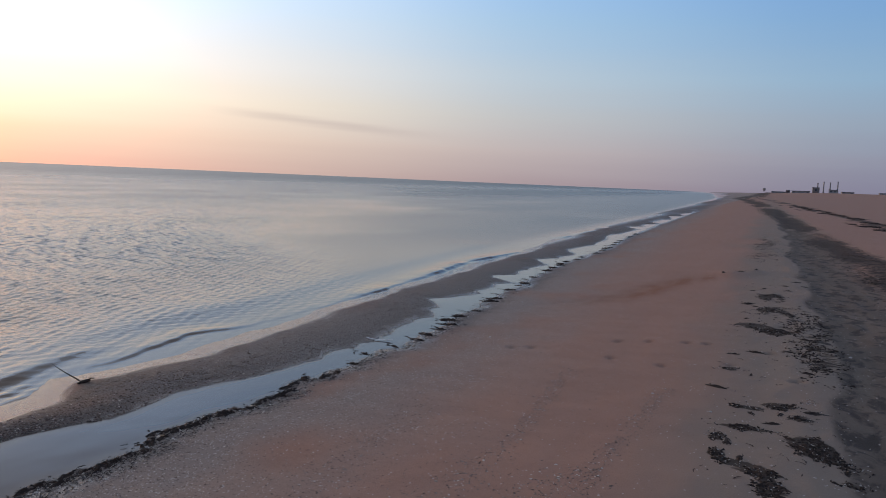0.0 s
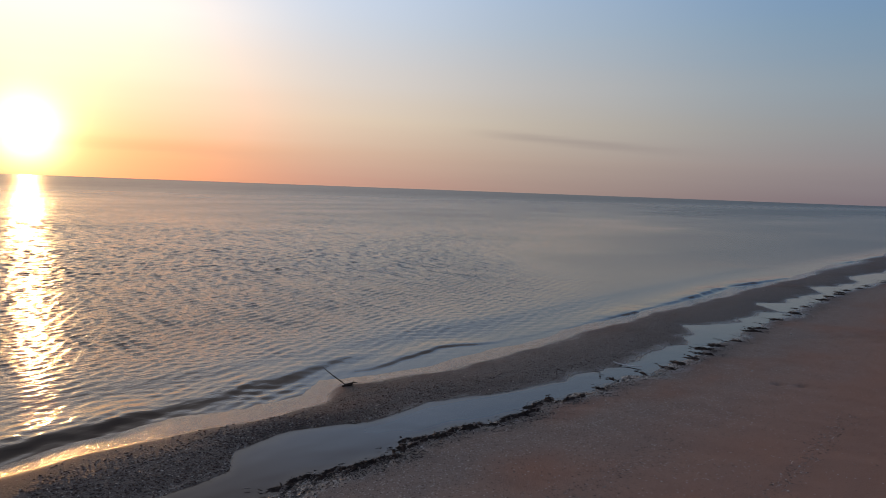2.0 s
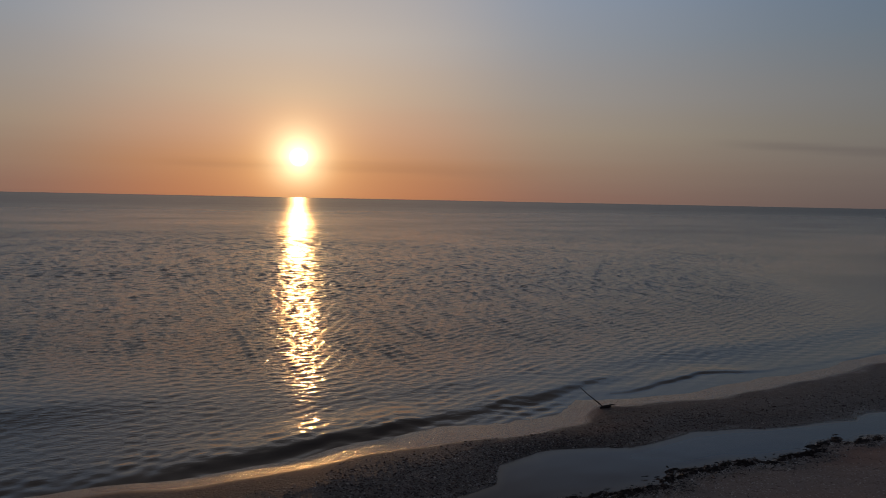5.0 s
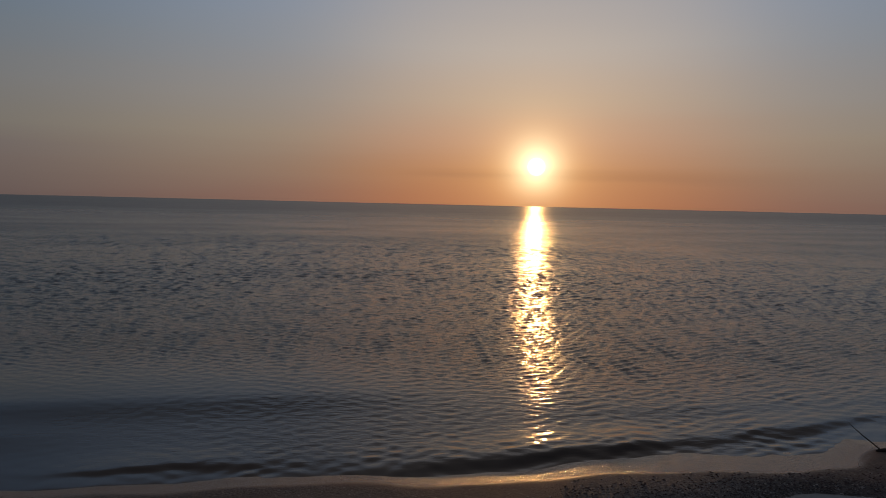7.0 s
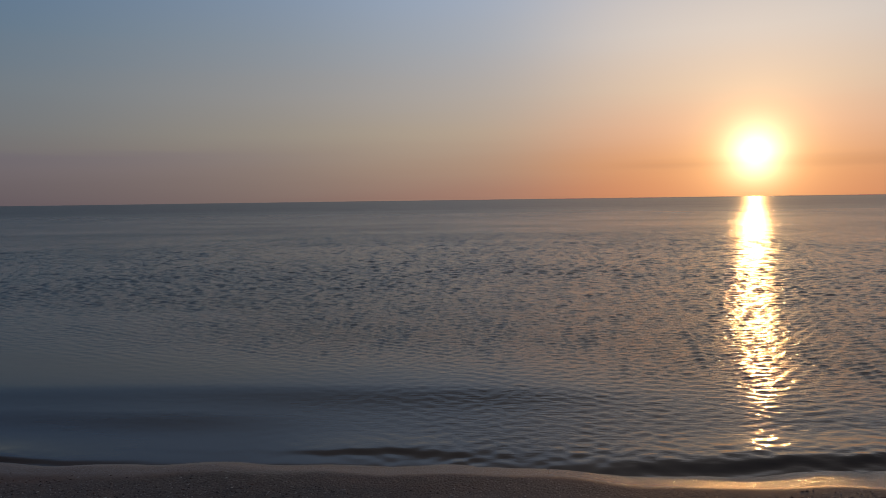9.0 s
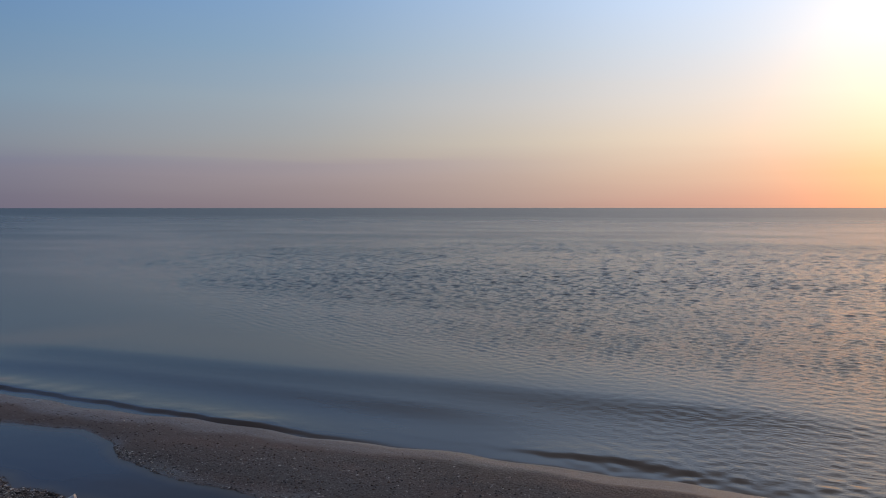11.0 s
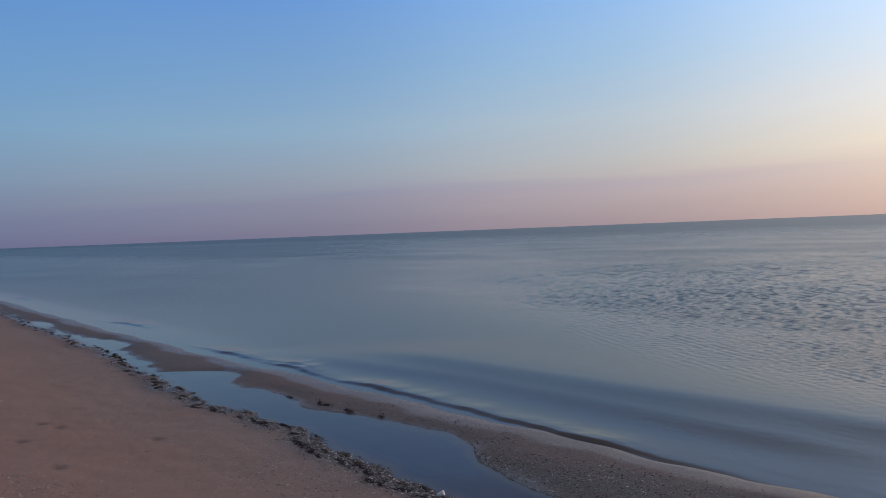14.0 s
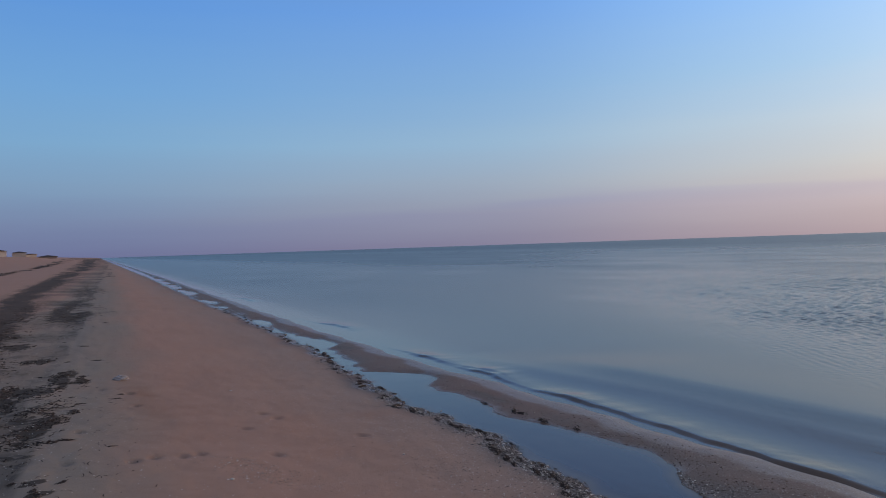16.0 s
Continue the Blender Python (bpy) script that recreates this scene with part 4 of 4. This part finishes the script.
for cx, cy, sz in ((-6.53, 3.33, .7), (-6.05, 3.38, .8), (-5.9, 3.39, .7), (-5.6, 3.42, .7), (-7.7, 2.82, .6), (-7.35, 2.88, .5), (-5.2, 3.5, .4), (-12.3, 2.95, .8), (-10.8, 2.85, .9)):
    put_clump(cx, cy, sz, rng.normal(0, 0.3), "small dark weed scrap in the shallow pool", "weed in the pool")
# older weed higher on the beach
for cx, cy, sz in ((4.34, -.03, .8), (4.40, -.41, 1.1), (4.15, -.61, .9), (5.04, -.31, .6), (5.0, -.14, .6), (4.08, -.10, .7), (4.11, .01, .5), (3.87, -.2, .8),
                   (4.32, -.52, .9), (6.06, -.12, .5), (-5.2, -.35, .6), (-5.1, -.5, .6), (13.2, .45, 1.2), (13.6, .2, 1.3), (13.9, -.05, 1.0), (4.55, -.35, .9), (4.6, -.5, .7)):
    put_clump(cx, cy, sz * 0.55, rng.normal(0, 0.5), "flat dry eelgrass patch on grey sand", "old weed on the sand")
for k in range(48):
    x = rng.choice([-1, 1]) * (4.6 + rng.exponential(6.0))
    put_clump(x, rng.uniform(-0.75, 0.15) - 0.01 * abs(x), rng.uniform(0.25, 0.65), rng.normal(1.4, 0.45), "flat dry eelgrass patch on grey sand", "old weed on the sand")


# far wrack lines, further up the beach
def wrack_heaps(name, spots, label):
    """Heaps too far off to tell apart, in one mesh."""
    vs, fs, n = [], [], 0
    for x, y, size, turn in spots:
        me = CLUMPS[int(rng.integers(len(CLUMPS)))]
        co = np.empty(len(me.vertices) * 3, np.float32)
        me.vertices.foreach_get("co", co)
        co = co.reshape(-1, 3) * size
        z = float(ground_z(np.array([x]), np.array([y]))[0]) + 0.004
        c, d = math.cos(turn), math.sin(turn)
        vs.append(np.stack([co[:, 0] * c - co[:, 1] * d + x, co[:, 0] * d + co[:, 1] * c + y, co[:, 2] + z], -1))
        fs += [tuple(i + n for i in f.vertices) for f in me.polygons]
        n += len(co)
    return tagged(new(name, mesh_from(name, np.concatenate(vs), fs, M_WEED)), label, "seaweed", kind="stuff")


far_right = []
for k in range(90):
    x = 26 + 75 * rng.random() ** 1.6
    far_right.append((x, float(np.interp(x, [20, 37, 54, 70, 106], [-5.0, -4.8, -4.7, -3.9, -3.1])) + rng.normal(0, 0.25 + 0.004 * x), rng.uniform(1.6, 3.8), rng.normal(math.pi / 2, 0.5)))
wrack_heaps("dry_wrack", far_right, "dark dry wrack heaps high on the beach")
far_left = []
for k in range(55):
    x = -(50 + 130 * rng.random() ** 1.5)
    far_left.append((x, float(np.interp(x, [-180, -110, -74, -30], [-11.5, -9.5, -9.0, -7.0])) + rng.normal(0, 0.4), rng.uniform(2.0, 4.5), rng.normal(math.pi / 2, 0.5)))
wrack_heaps("dry_wrack", far_left, "dark dry wrack heaps high on the beach")


def scatter(name, n, xf, yf, lo, hi, mat, seed, sink=0.3, flat=0.45):
    """Many small angular bits in one mesh, lying on the ground."""
    r = np.random.default_rng(seed)
    x = xf(r, n)
    y = yf(r, x)
    z = ground_z(x, y)
    size = lo + (hi - lo) * r.random(n) ** 2.5
    base = np.array([(1, 0, 0), (-1, 0, 0), (0, 1, 0), (0, -1, 0), (0, 0, 1), (0, 0, -1)], float)
    v = base[None] * (0.6 + 0.6 * r.random((n, 6, 1)))
    v = v * np.stack([size, size * r.uniform(0.5, 1, n), size * flat], -1)[:, None]
    a = r.uniform(0, 6.28, n)
    ca, sa = np.cos(a)[:, None], np.sin(a)[:, None]
    out = np.stack([v[..., 0] * ca - v[..., 1] * sa + x[:, None], v[..., 0] * sa + v[..., 1] * ca + y[:, None],
                    v[..., 2] + (z + size * flat * (0.5 - sink))[:, None]], -1).reshape(-1, 3)
    tri = np.array([(0, 2, 4), (2, 1, 4), (1, 3, 4), (3, 0, 4), (2, 0, 5), (1, 2, 5), (3, 1, 5), (0, 3, 5)])
    fc = (tri[None] + 6 * np.arange(n)[:, None, None]).reshape(-1, 3)
    return new(name, mesh_from(name, out, fc, mat))


def near_x(r, n):
    s = r.choice([-1, 1], n)
    return s * (1.2 + r.exponential(3.2, n))


def mostly_right(r, n):
    return np.where(r.random(n) < 0.78, 1, -1) * (1.2 + r.exponential(3.2, n))


# drifts of broken shell running up the beach: end points and spread
DRIFTS = [(2.6, 1.2, 3.8, 1.1, 0.10), (3.8, 1.1, 5.7, 1.2, 0.07), (2.5, 1.72, 4.4, 1.9, 0.12), (3.0, 0.8, 3.6, 0.56, 0.10), (3.6, 0.56, 5.4, 0.42, 0.06), (-4.9, 2.17, -3.5, 2.05, 0.16), (-4.4, 2.5, -3.3, 2.45, 0.10), (-5.4, 0.75, -4.7, 0.9, 0.14)]


def drift_xy(n, seed):
    r = np.random.default_rng(seed)
    d = np.array(DRIFTS)[r.integers(0, len(DRIFTS), n)]
    t = r.random(n)
    patchy = r.normal(0, 1, n) * d[:, 4] * (0.5 + 0.8 * np.abs(lattice(t * 5, d[:, 0] * 3, 61)))
    return d[:, 0] + (d[:, 2] - d[:, 0]) * t + patchy * 0.6, d[:, 1] + (d[:, 3] - d[:, 1]) * t + patchy


drift_x, drift_y = drift_xy(5200, 37)
drifts = scatter("shell_drift", 5200, lambda r, n: drift_x, lambda r, x: drift_y, 0.003, 0.010, M_GRIT, 38)
tagged(drifts, "loose drifts of pale broken shell on pinkish sand", "shells", kind="stuff")
grit = scatter("shell_grit", 17000, mostly_right, lambda r, x: inner_y(x) - np.abs(r.normal(0, 0.75, len(x))) - 0.02, 0.002, 0.008, M_GRIT, 31)
tagged(grit, "pale broken shell grit strewn over damp sand", "shells", kind="stuff")
bits = scatter("shell_line", 9000, near_x, lambda r, x: inner_y(x) + r.normal(-0.1, 0.07, len(x)), 0.004, 0.014, M_SHELL, 32)
tagged(bits, "line of shell bits washed up beside the pool", "shells", kind="stuff")
line2 = scatter("washed_shells", 7000, lambda r, n: -2.4 - r.exponential(3.0, n), lambda r, x: inner_y(x) + r.normal(-0.10, 0.06, len(x)), 0.005, 0.016, M_SHELL, 35)
tagged(line2, "coarse pale shells mixed into dark weed", "shells", kind="stuff")
stones = scatter("pebbles", 13000, mostly_right, lambda r, x: outer_y(x) + (edge_y(x) - outer_y(x)) * r.beta(1.3, 2.6, len(x)), 0.003, 0.012, M_PEBBLE, 33)
tagged(stones, "dark wet pebbles and shells on the low bar", "pebbles", kind="stuff")
rough_bar = scatter("bar_shells", 6500, lambda r, n: r.uniform(-3.9, 3.2, n), lambda r, x: outer_y(x) + (edge_y(x) - 0.2 - outer_y(x)) * r.beta(1.0, 1.6, len(x)) * smoothstep(-4.2, -2.6, x), 0.003, 0.012, M_SHELL, 36)
tagged(rough_bar, "pale shell bits among pebbles on the bar", "shells", kind="stuff")
dry = scatter("sand_litter", 2200, near_x, lambda r, x: r.uniform(-0.8, 2.6, len(x)), 0.002, 0.009, M_GRIT, 34)
tagged(dry, "sparse white shell chips on smooth sand", "shells", kind="stuff")


def shreds(name, n, seed, xf, yf, lo, hi):
    """Loose eelgrass blades in one mesh."""
    r = np.random.default_rng(seed)
    pieces = []
    xs = xf(r, n)
    ys = yf(r, xs)
    zs = ground_z(xs, ys)
    for x, y, z in zip(xs, ys, zs):
        pieces.append(ribbon(r, (x, y, z + 0.002), r.normal(0, 0.35) + r.choice([0, math.pi]), r.uniform(lo, hi), r.uniform(0.002, 0.004), 0.003))
    return new(name, mesh_from(name, *join(pieces), M_WEED))


loose = shreds("loose_eelgrass", 420, 41, lambda r, n: r.choice([-1, 1], n) * (3.6 + r.exponential(5, n)), lambda r, x: r.uniform(-0.85, 0.25, len(x)) - 0.012 * np.abs(x), 0.015, 0.06)
tagged(loose, "loose dark eelgrass blades strewn on grey sand", "seaweed", kind="stuff")
wrack = shreds("wrack_line", 2600, 42, near_x, lambda r, x: inner_y(x) + r.normal(-0.08, 0.06, len(x)), 0.012, 0.04)
tagged(wrack, "thin line of dark eelgrass blades beside the pool", "seaweed", kind="stuff")


def flakes(name, n, seed, label):
    """Ragged narrow scraps of dry weed, thickest where the old wrack lies."""
    r = np.random.default_rng(seed)
    xs = r.choice([-1, 1], n * 20) * (3.2 + r.exponential(5.0, n * 20))
    ys = r.uniform(-2.4, 0.4, n * 20)
    keep = weed_of(xs, ys, 0) * (0.6 + 0.75 * fractal(xs / 0.16, ys / 0.10, 151)) > r.uniform(0.15, 0.72, n * 20)
    xs, ys = xs[keep][:n], ys[keep][:n]
    zs = ground_z(xs, ys)
    k = 6
    m = len(xs)
    a = 2 * np.pi * np.arange(k)[None] / k + r.uniform(0, 6.28, (m, 1))
    rad = (0.0022 + 0.0075 * r.random((m, 1)) ** 2.0) * r.uniform(0.45, 1.4, (m, k)) * (1 + 0.05 * np.abs(xs[:, None]))
    long = r.uniform(1.0, 2.8, (m, 1))
    t = r.normal(0, 0.9, (m, 1)) + np.pi / 2
    u, v = rad * np.cos(a) * long, rad * np.sin(a)
    rim = np.stack([xs[:, None] + u * np.cos(t) - v * np.sin(t), ys[:, None] + u * np.sin(t) + v * np.cos(t), zs[:, None] + r.uniform(-0.004, 0.004, (m, k))], -1)
    top = np.stack([xs, ys, zs + r.uniform(0.003, 0.010, m)], -1)[:, None]
    vs = np.concatenate([rim, top], 1).reshape(-1, 3)
    tri = np.array([(i, (i + 1) % k, k) for i in range(k)])
    fc = (tri[None] + (k + 1) * np.arange(m)[:, None, None]).reshape(-1, 3)
    return tagged(new(name, mesh_from(name, vs, fc, M_WEED)), label, "seaweed", kind="stuff")


flakes("weed_litter", 30000, 45, "ragged dark scraps of dry weed on grey sand")


def among_weed(r, n):
    k = r.integers(0, len(OLD_WEED), n)
    old = np.array(OLD_WEED)[k]
    return old[:, 0] + r.normal(0, 0.8, n) * old[:, 2], old[:, 1] + r.normal(0, 0.8, n) * old[:, 3]


chip_x, chip_y = among_weed(np.random.default_rng(46), 650)
chips = scatter("weed_shells", 650, lambda r, n: chip_x, lambda r, x: chip_y, 0.003, 0.009, M_VALVE, 47, sink=-0.6)
tagged(chips, "small white shell chips caught in old weed", "shells", kind="stuff")


def ground_at(x, y):
    return float(ground_z(np.array([float(x)]), np.array([float(y)]))[0])


def driftwood_stick(x, y):
    base = new("driftwood_stick")
    base.location = (x, y, ground_at(x, y))
    bm = bmesh.new()
    tube(bm, [(0.02, -0.02, -0.02), (-0.025, 0.05, 0.035), (-0.065, 0.12, 0.082), (-0.108, 0.195, 0.142)], [0.005, 0.0045, 0.0035, 0.0015], 7)
    part("shaft", bm, M_TWIG, base)
    bm = bmesh.new()
    tube(bm, [(-0.03, 0.02, 0.0), (0.015, 0.0, 0.01), (0.045, -0.01, 0.014), (0.06, 0.012, 0.02)], [0.008, 0.014, 0.010, 0.003], 8)
    tube(bm, [(0.02, 0.0, 0.01), (0.04, -0.03, 0.032), (0.065, -0.042, 0.028)], [0.01, 0.007, 0.003], 6)
    part("root", bm, M_TWIG, base, "knotted dark root end")
    tagged(base, "thin dark driftwood stick leaning seaward from the bar", "stick")


driftwood_stick(3.68, 4.27)


def foam_cup(x, y):
    base = new("crushed_cup")
    base.matrix_world = Matrix.Translation((x, y, ground_at(x, y) + 0.018)) @ Matrix.Rotation(0.6, 4, "Z") @ Matrix.Rotation(radians(68), 4, "Y") @ Matrix.Scale(0.55, 4)
    bm = bmesh.new()
    tube(bm, [(0, 0, -0.035), (0, 0, -0.033), (0.002, 0, 0.0), (0, 0.002, 0.035)], [0.018, 0.020, 0.023, 0.027], 14)
    part("cup", bm, M_FOAM, base)
    bm = bmesh.new()
    tube(bm, [(0, 0.002, 0.034), (0, 0.002, 0.039)], [0.029, 0.029], 14)
    part("rim", bm, M_FOAM, base)
    tagged(base, "small crushed white cup at the pool edge", "cup")


foam_cup(-3.38, 2.68)


def plastic_strip(x, y, turn):
    """A bent pale strip with curled ends."""
    bm = bmesh.new()
    rows = []
    for k in range(9):
        t = k / 8 - 0.5
        w = 0.013 * (1 - 1.6 * t * t)
        z = 0.004 + 0.02 * abs(t) ** 2 * 4 * (0.4 if t < 0 else 1)
        rows.append([bm.verts.new((t * 0.26, sgn * w + 0.02 * t * t, z + dz)) for dz in (0, 0.003) for sgn in (-1, 1)])
    for p0, p1 in zip(rows, rows[1:]):
        for i, j in ((0, 1), (1, 3), (3, 2), (2, 0)):
            bm.faces.new((p0[i], p1[i], p1[j], p0[j]))
    for p0 in (rows[0], rows[-1]):
        bm.faces.new((p0[0], p0[1], p0[3], p0[2]))
    bmesh.ops.recalc_face_normals(bm, faces=bm.faces)
    ob = part("plastic_strip", bm, M_FOAM)
    ob.matrix_world = Matrix.Translation((x, y, max(ground_at(x, y), POOL_Z) + 0.004)) @ Matrix.Rotation(turn, 4, "Z")
    tagged(ob, "pale bent plastic strip among weed in the pool", "litter")


plastic_strip(6.15, 3.2, 1.9)


def plastic_bag(x, y):
    bm = bmesh.new()
    bmesh.ops.create_icosphere(bm, subdivisions=4, radius=1)
    for v in bm.verts:
        n = noise.noise(v.co * 2.1) * 0.45 + noise.noise(v.co * 5.5) * 0.25 + abs(noise.noise(v.co * 11)) * 0.12
        v.co *= 1 + n
        v.co.x *= 0.045
        v.co.y *= 0.075
        v.co.z = max(v.co.z, -0.25) * 0.04
    for f in bm.faces:
        f.smooth = True
    ob = part("plastic_bag", bm, M_FILM)
    ob.location = (x, y, ground_at(x, y) + 0.012)
    tagged(ob, "crumpled white plastic bag lying on the sand", "bag")


plastic_bag(-9.3, 0.03)


def shell(x, y, s):
    """A ribbed cockle valve, hollow side down."""
    bm = bmesh.new()
    bmesh.ops.create_icosphere(bm, subdivisions=3, radius=1)
    for v in bm.verts:
        a = math.atan2(v.co.y, v.co.x)
        r = 1 + 0.05 * math.cos(a * 18)
        v.co.x *= r * s
        v.co.y *= r * s * 0.85
        v.co.z = max(v.co.z, 0) * s * 0.55 - (0.002 if v.co.z < 0 else 0)
    ob = part("cockle_shell", bm, M_VALVE)
    ob.matrix_world = Matrix.Translation((x, y, ground_at(x, y) + 0.002)) @ Matrix.Rotation(x * 7, 4, "Z")
    tagged(ob, "white cockle shell lying on the sand", "shell", "shells on the sand")


for sx0, sy0, s0 in ((-4.9, .64, .015), (6.8, 2.3, .013), (9.1, 2.7, .016), (-5.1, 1.9, .010), (5.2, .5, .011), (4.9, .1, .010), (-4.3, .3, .010), (7.2, -.9, .016), (-8.2, 1.1, .014)):
    shell(sx0, sy0, s0)


# ---- far things ----
def house(x, y, length, depth, wall_h, roof_h, turn, wall_mat, label, openings):
    base = new("house")
    base.matrix_world = Matrix.Translation((x, y, ground_at(x, y) - 0.1)) @ Matrix.Rotation(turn, 4, "Z")
    bm = bmesh.new()
    box(bm, -length / 2, length / 2, -depth / 2, depth / 2, 0, wall_h, 0.03)
    part("wall", bm, wall_mat, base)
    bm = bmesh.new()
    a, b = length / 2 + 0.3, depth / 2 + 0.3
    ring = [bm.verts.new(p) for p in ((-a, -b, wall_h), (a, -b, wall_h), (a, b, wall_h), (-a, b, wall_h), (-a, 0, wall_h + roof_h), (a, 0, wall_h + roof_h))]
    low = [bm.verts.new(p) for p in ((-a, -b, wall_h - 0.12), (a, -b, wall_h - 0.12), (a, b, wall_h - 0.12), (-a, b, wall_h - 0.12))]
    for f in ((ring[0], ring[1], ring[5], ring[4]), (ring[2], ring[3], ring[4], ring[5]), (ring[1], ring[2], ring[5]), (ring[3], ring[0], ring[4]),
              (low[0], low[1], ring[1], ring[0]), (low[1], low[2], ring[2], ring[1]), (low[2], low[3], ring[3], ring[2]), (low[3], low[0], ring[0], ring[3]), tuple(low[::-1])):
        bm.faces.new(f)
    part("roof", bm, M_ROOF, base)
    for k in range(openings):
        u = -length / 2 + length * (k + 0.5) / openings
        for face in (-1, 1):
            bm = bmesh.new()
            box(bm, u - 0.5, u + 0.5, face * depth / 2 - 0.05, face * depth / 2 + 0.05, wall_h * 0.38, wall_h * 0.78, 0.01)
            w = part("window", bm, M_FOAM, base)
            bm = bmesh.new()
            box(bm, u - 0.42, u + 0.42, face * depth / 2 - 0.06, face * depth / 2 + 0.06, wall_h * 0.42, wall_h * 0.74)
            part("pane", bm, M_GLASS, w)
    tagged(base, label, "house", "buildings behind the beach")


def polar(az, dist):
    return dist * math.sin(radians(az)), dist * math.cos(radians(az))


house(*polar(-97.0, 350), 11, 6, 2.5, 0.7, radians(90 + 97), M_WALL, "low pale plastered house with a dark roof", 3)
house(*polar(-95.75, 352), 4.2, 5, 1.9, 0.5, radians(90 + 95), M_CONC, "small grey shed with a dark roof", 1)
house(*polar(-95.05, 355), 3.8, 4, 1.4, 0.25, radians(90 + 95), M_WALL, "low pale hut beside the sheds", 1)
house(*polar(-94.05, 360), 9.4, 7, 0.9, 0.6, radians(90 + 94), M_STEEL, "long low dark-roofed shed behind the beach", 3)


def chimney(x, y, h, r):
    base = new("factory_chimney")
    base.location = (x, y, ground_at(x, y) - 0.5)
    bm = bmesh.new()
    tube(bm, [(0, 0, 0), (0, 0, h * 0.5), (0, 0, h)], [r * 1.35, r * 1.1, r], 14)
    part("stack", bm, M_CONC, base)
    for k in (0.62, 0.97):
        bm = bmesh.new()
        tube(bm, [(0, 0, h * k - 0.3), (0, 0, h * k + 0.3)], [r * 1.3, r * 1.3], 14)
        part("band", bm, M_STEEL, base)
    tagged(base, "slim dark factory chimney on the far shore", "chimney", "factory chimneys")


for a0, h0 in ((93.15, 15), (93.52, 17), (93.92, 16), (94.38, 17.5)):
    chimney(*polar(a0, 1200), h0, 0.75)


def works_block(x, y, length, depth, h, mat, label):
    base = new("works_building")
    base.location = (x, y, ground_at(x, y) - 0.5)
    bm = bmesh.new()
    box(bm, -depth / 2, depth / 2, -length / 2, length / 2, 0, h, 0.1)
    part("wall", bm, mat, base)
    bm = bmesh.new()
    box(bm, -depth / 2 - 0.3, depth / 2 + 0.3, -length / 2 - 0.3, length / 2 + 0.3, h, h + 0.5, 0.1)
    part("roof", bm, M_ROOF, base)
    for k in range(max(1, int(length / 5))):
        u = -length / 2 + (k + 0.5) * length / max(1, int(length / 5))
        bm = bmesh.new()
        box(bm, -depth / 2 - 0.05, -depth / 2 + 0.1, u - 0.9, u + 0.9, h * 0.45, h * 0.75)
        part("window", bm, M_GLASS, base)
    tagged(base, label, "building", "factory on the far shore")


works_block(*polar(93.05, 1190), 9, 10, 8.0, M_STEEL, "dark boiler house of the far factory")
works_block(*polar(94.1, 1195), 10, 10, 5.0, M_CONC, "grey works building below the chimneys")
works_block(*polar(92.1, 1210), 24, 12, 3.0, M_CONC, "long low works shed on the far shore")
works_block(*polar(90.7, 1230), 20, 12, 2.6, M_CONC, "long low works shed on the far shore")
works_block(*polar(91.3, 1180), 5, 8, 4.2, M_STEEL, "small dark works hut on the far shore")
works_block(*polar(95.0, 1230), 16, 12, 2.6, M_CONC, "long low works shed on the far shore")
works_block(*polar(97.2, 1240), 14, 12, 2.4, M_CONC, "long low works shed on the far shore")


def water_tower(x, y, h):
    base = new("water_tower")
    base.location = (x, y, ground_at(x, y) - 0.5)
    for sx1 in (-1, 1):
        for sy1 in (-1, 1):
            bm = bmesh.new()
            tube(bm, [(sx1 * 1.5, sy1 * 1.5, 0), (sx1 * 1.1, sy1 * 1.1, h * 0.6)], [0.25, 0.2], 6)
            part("leg", bm, M_STEEL, base)
    bm = bmesh.new()
    tube(bm, [(0, 0, h * 0.58), (0, 0, h * 0.64), (0, 0, h * 0.94), (0, 0, h)], [1.0, 2.0, 2.0, 0.4], 14)
    part("tank", bm, M_CONC, base)
    tagged(base, "pale water tower standing on the far shore", "tower")


water_tower(*polar(89.75, 1200), 10)
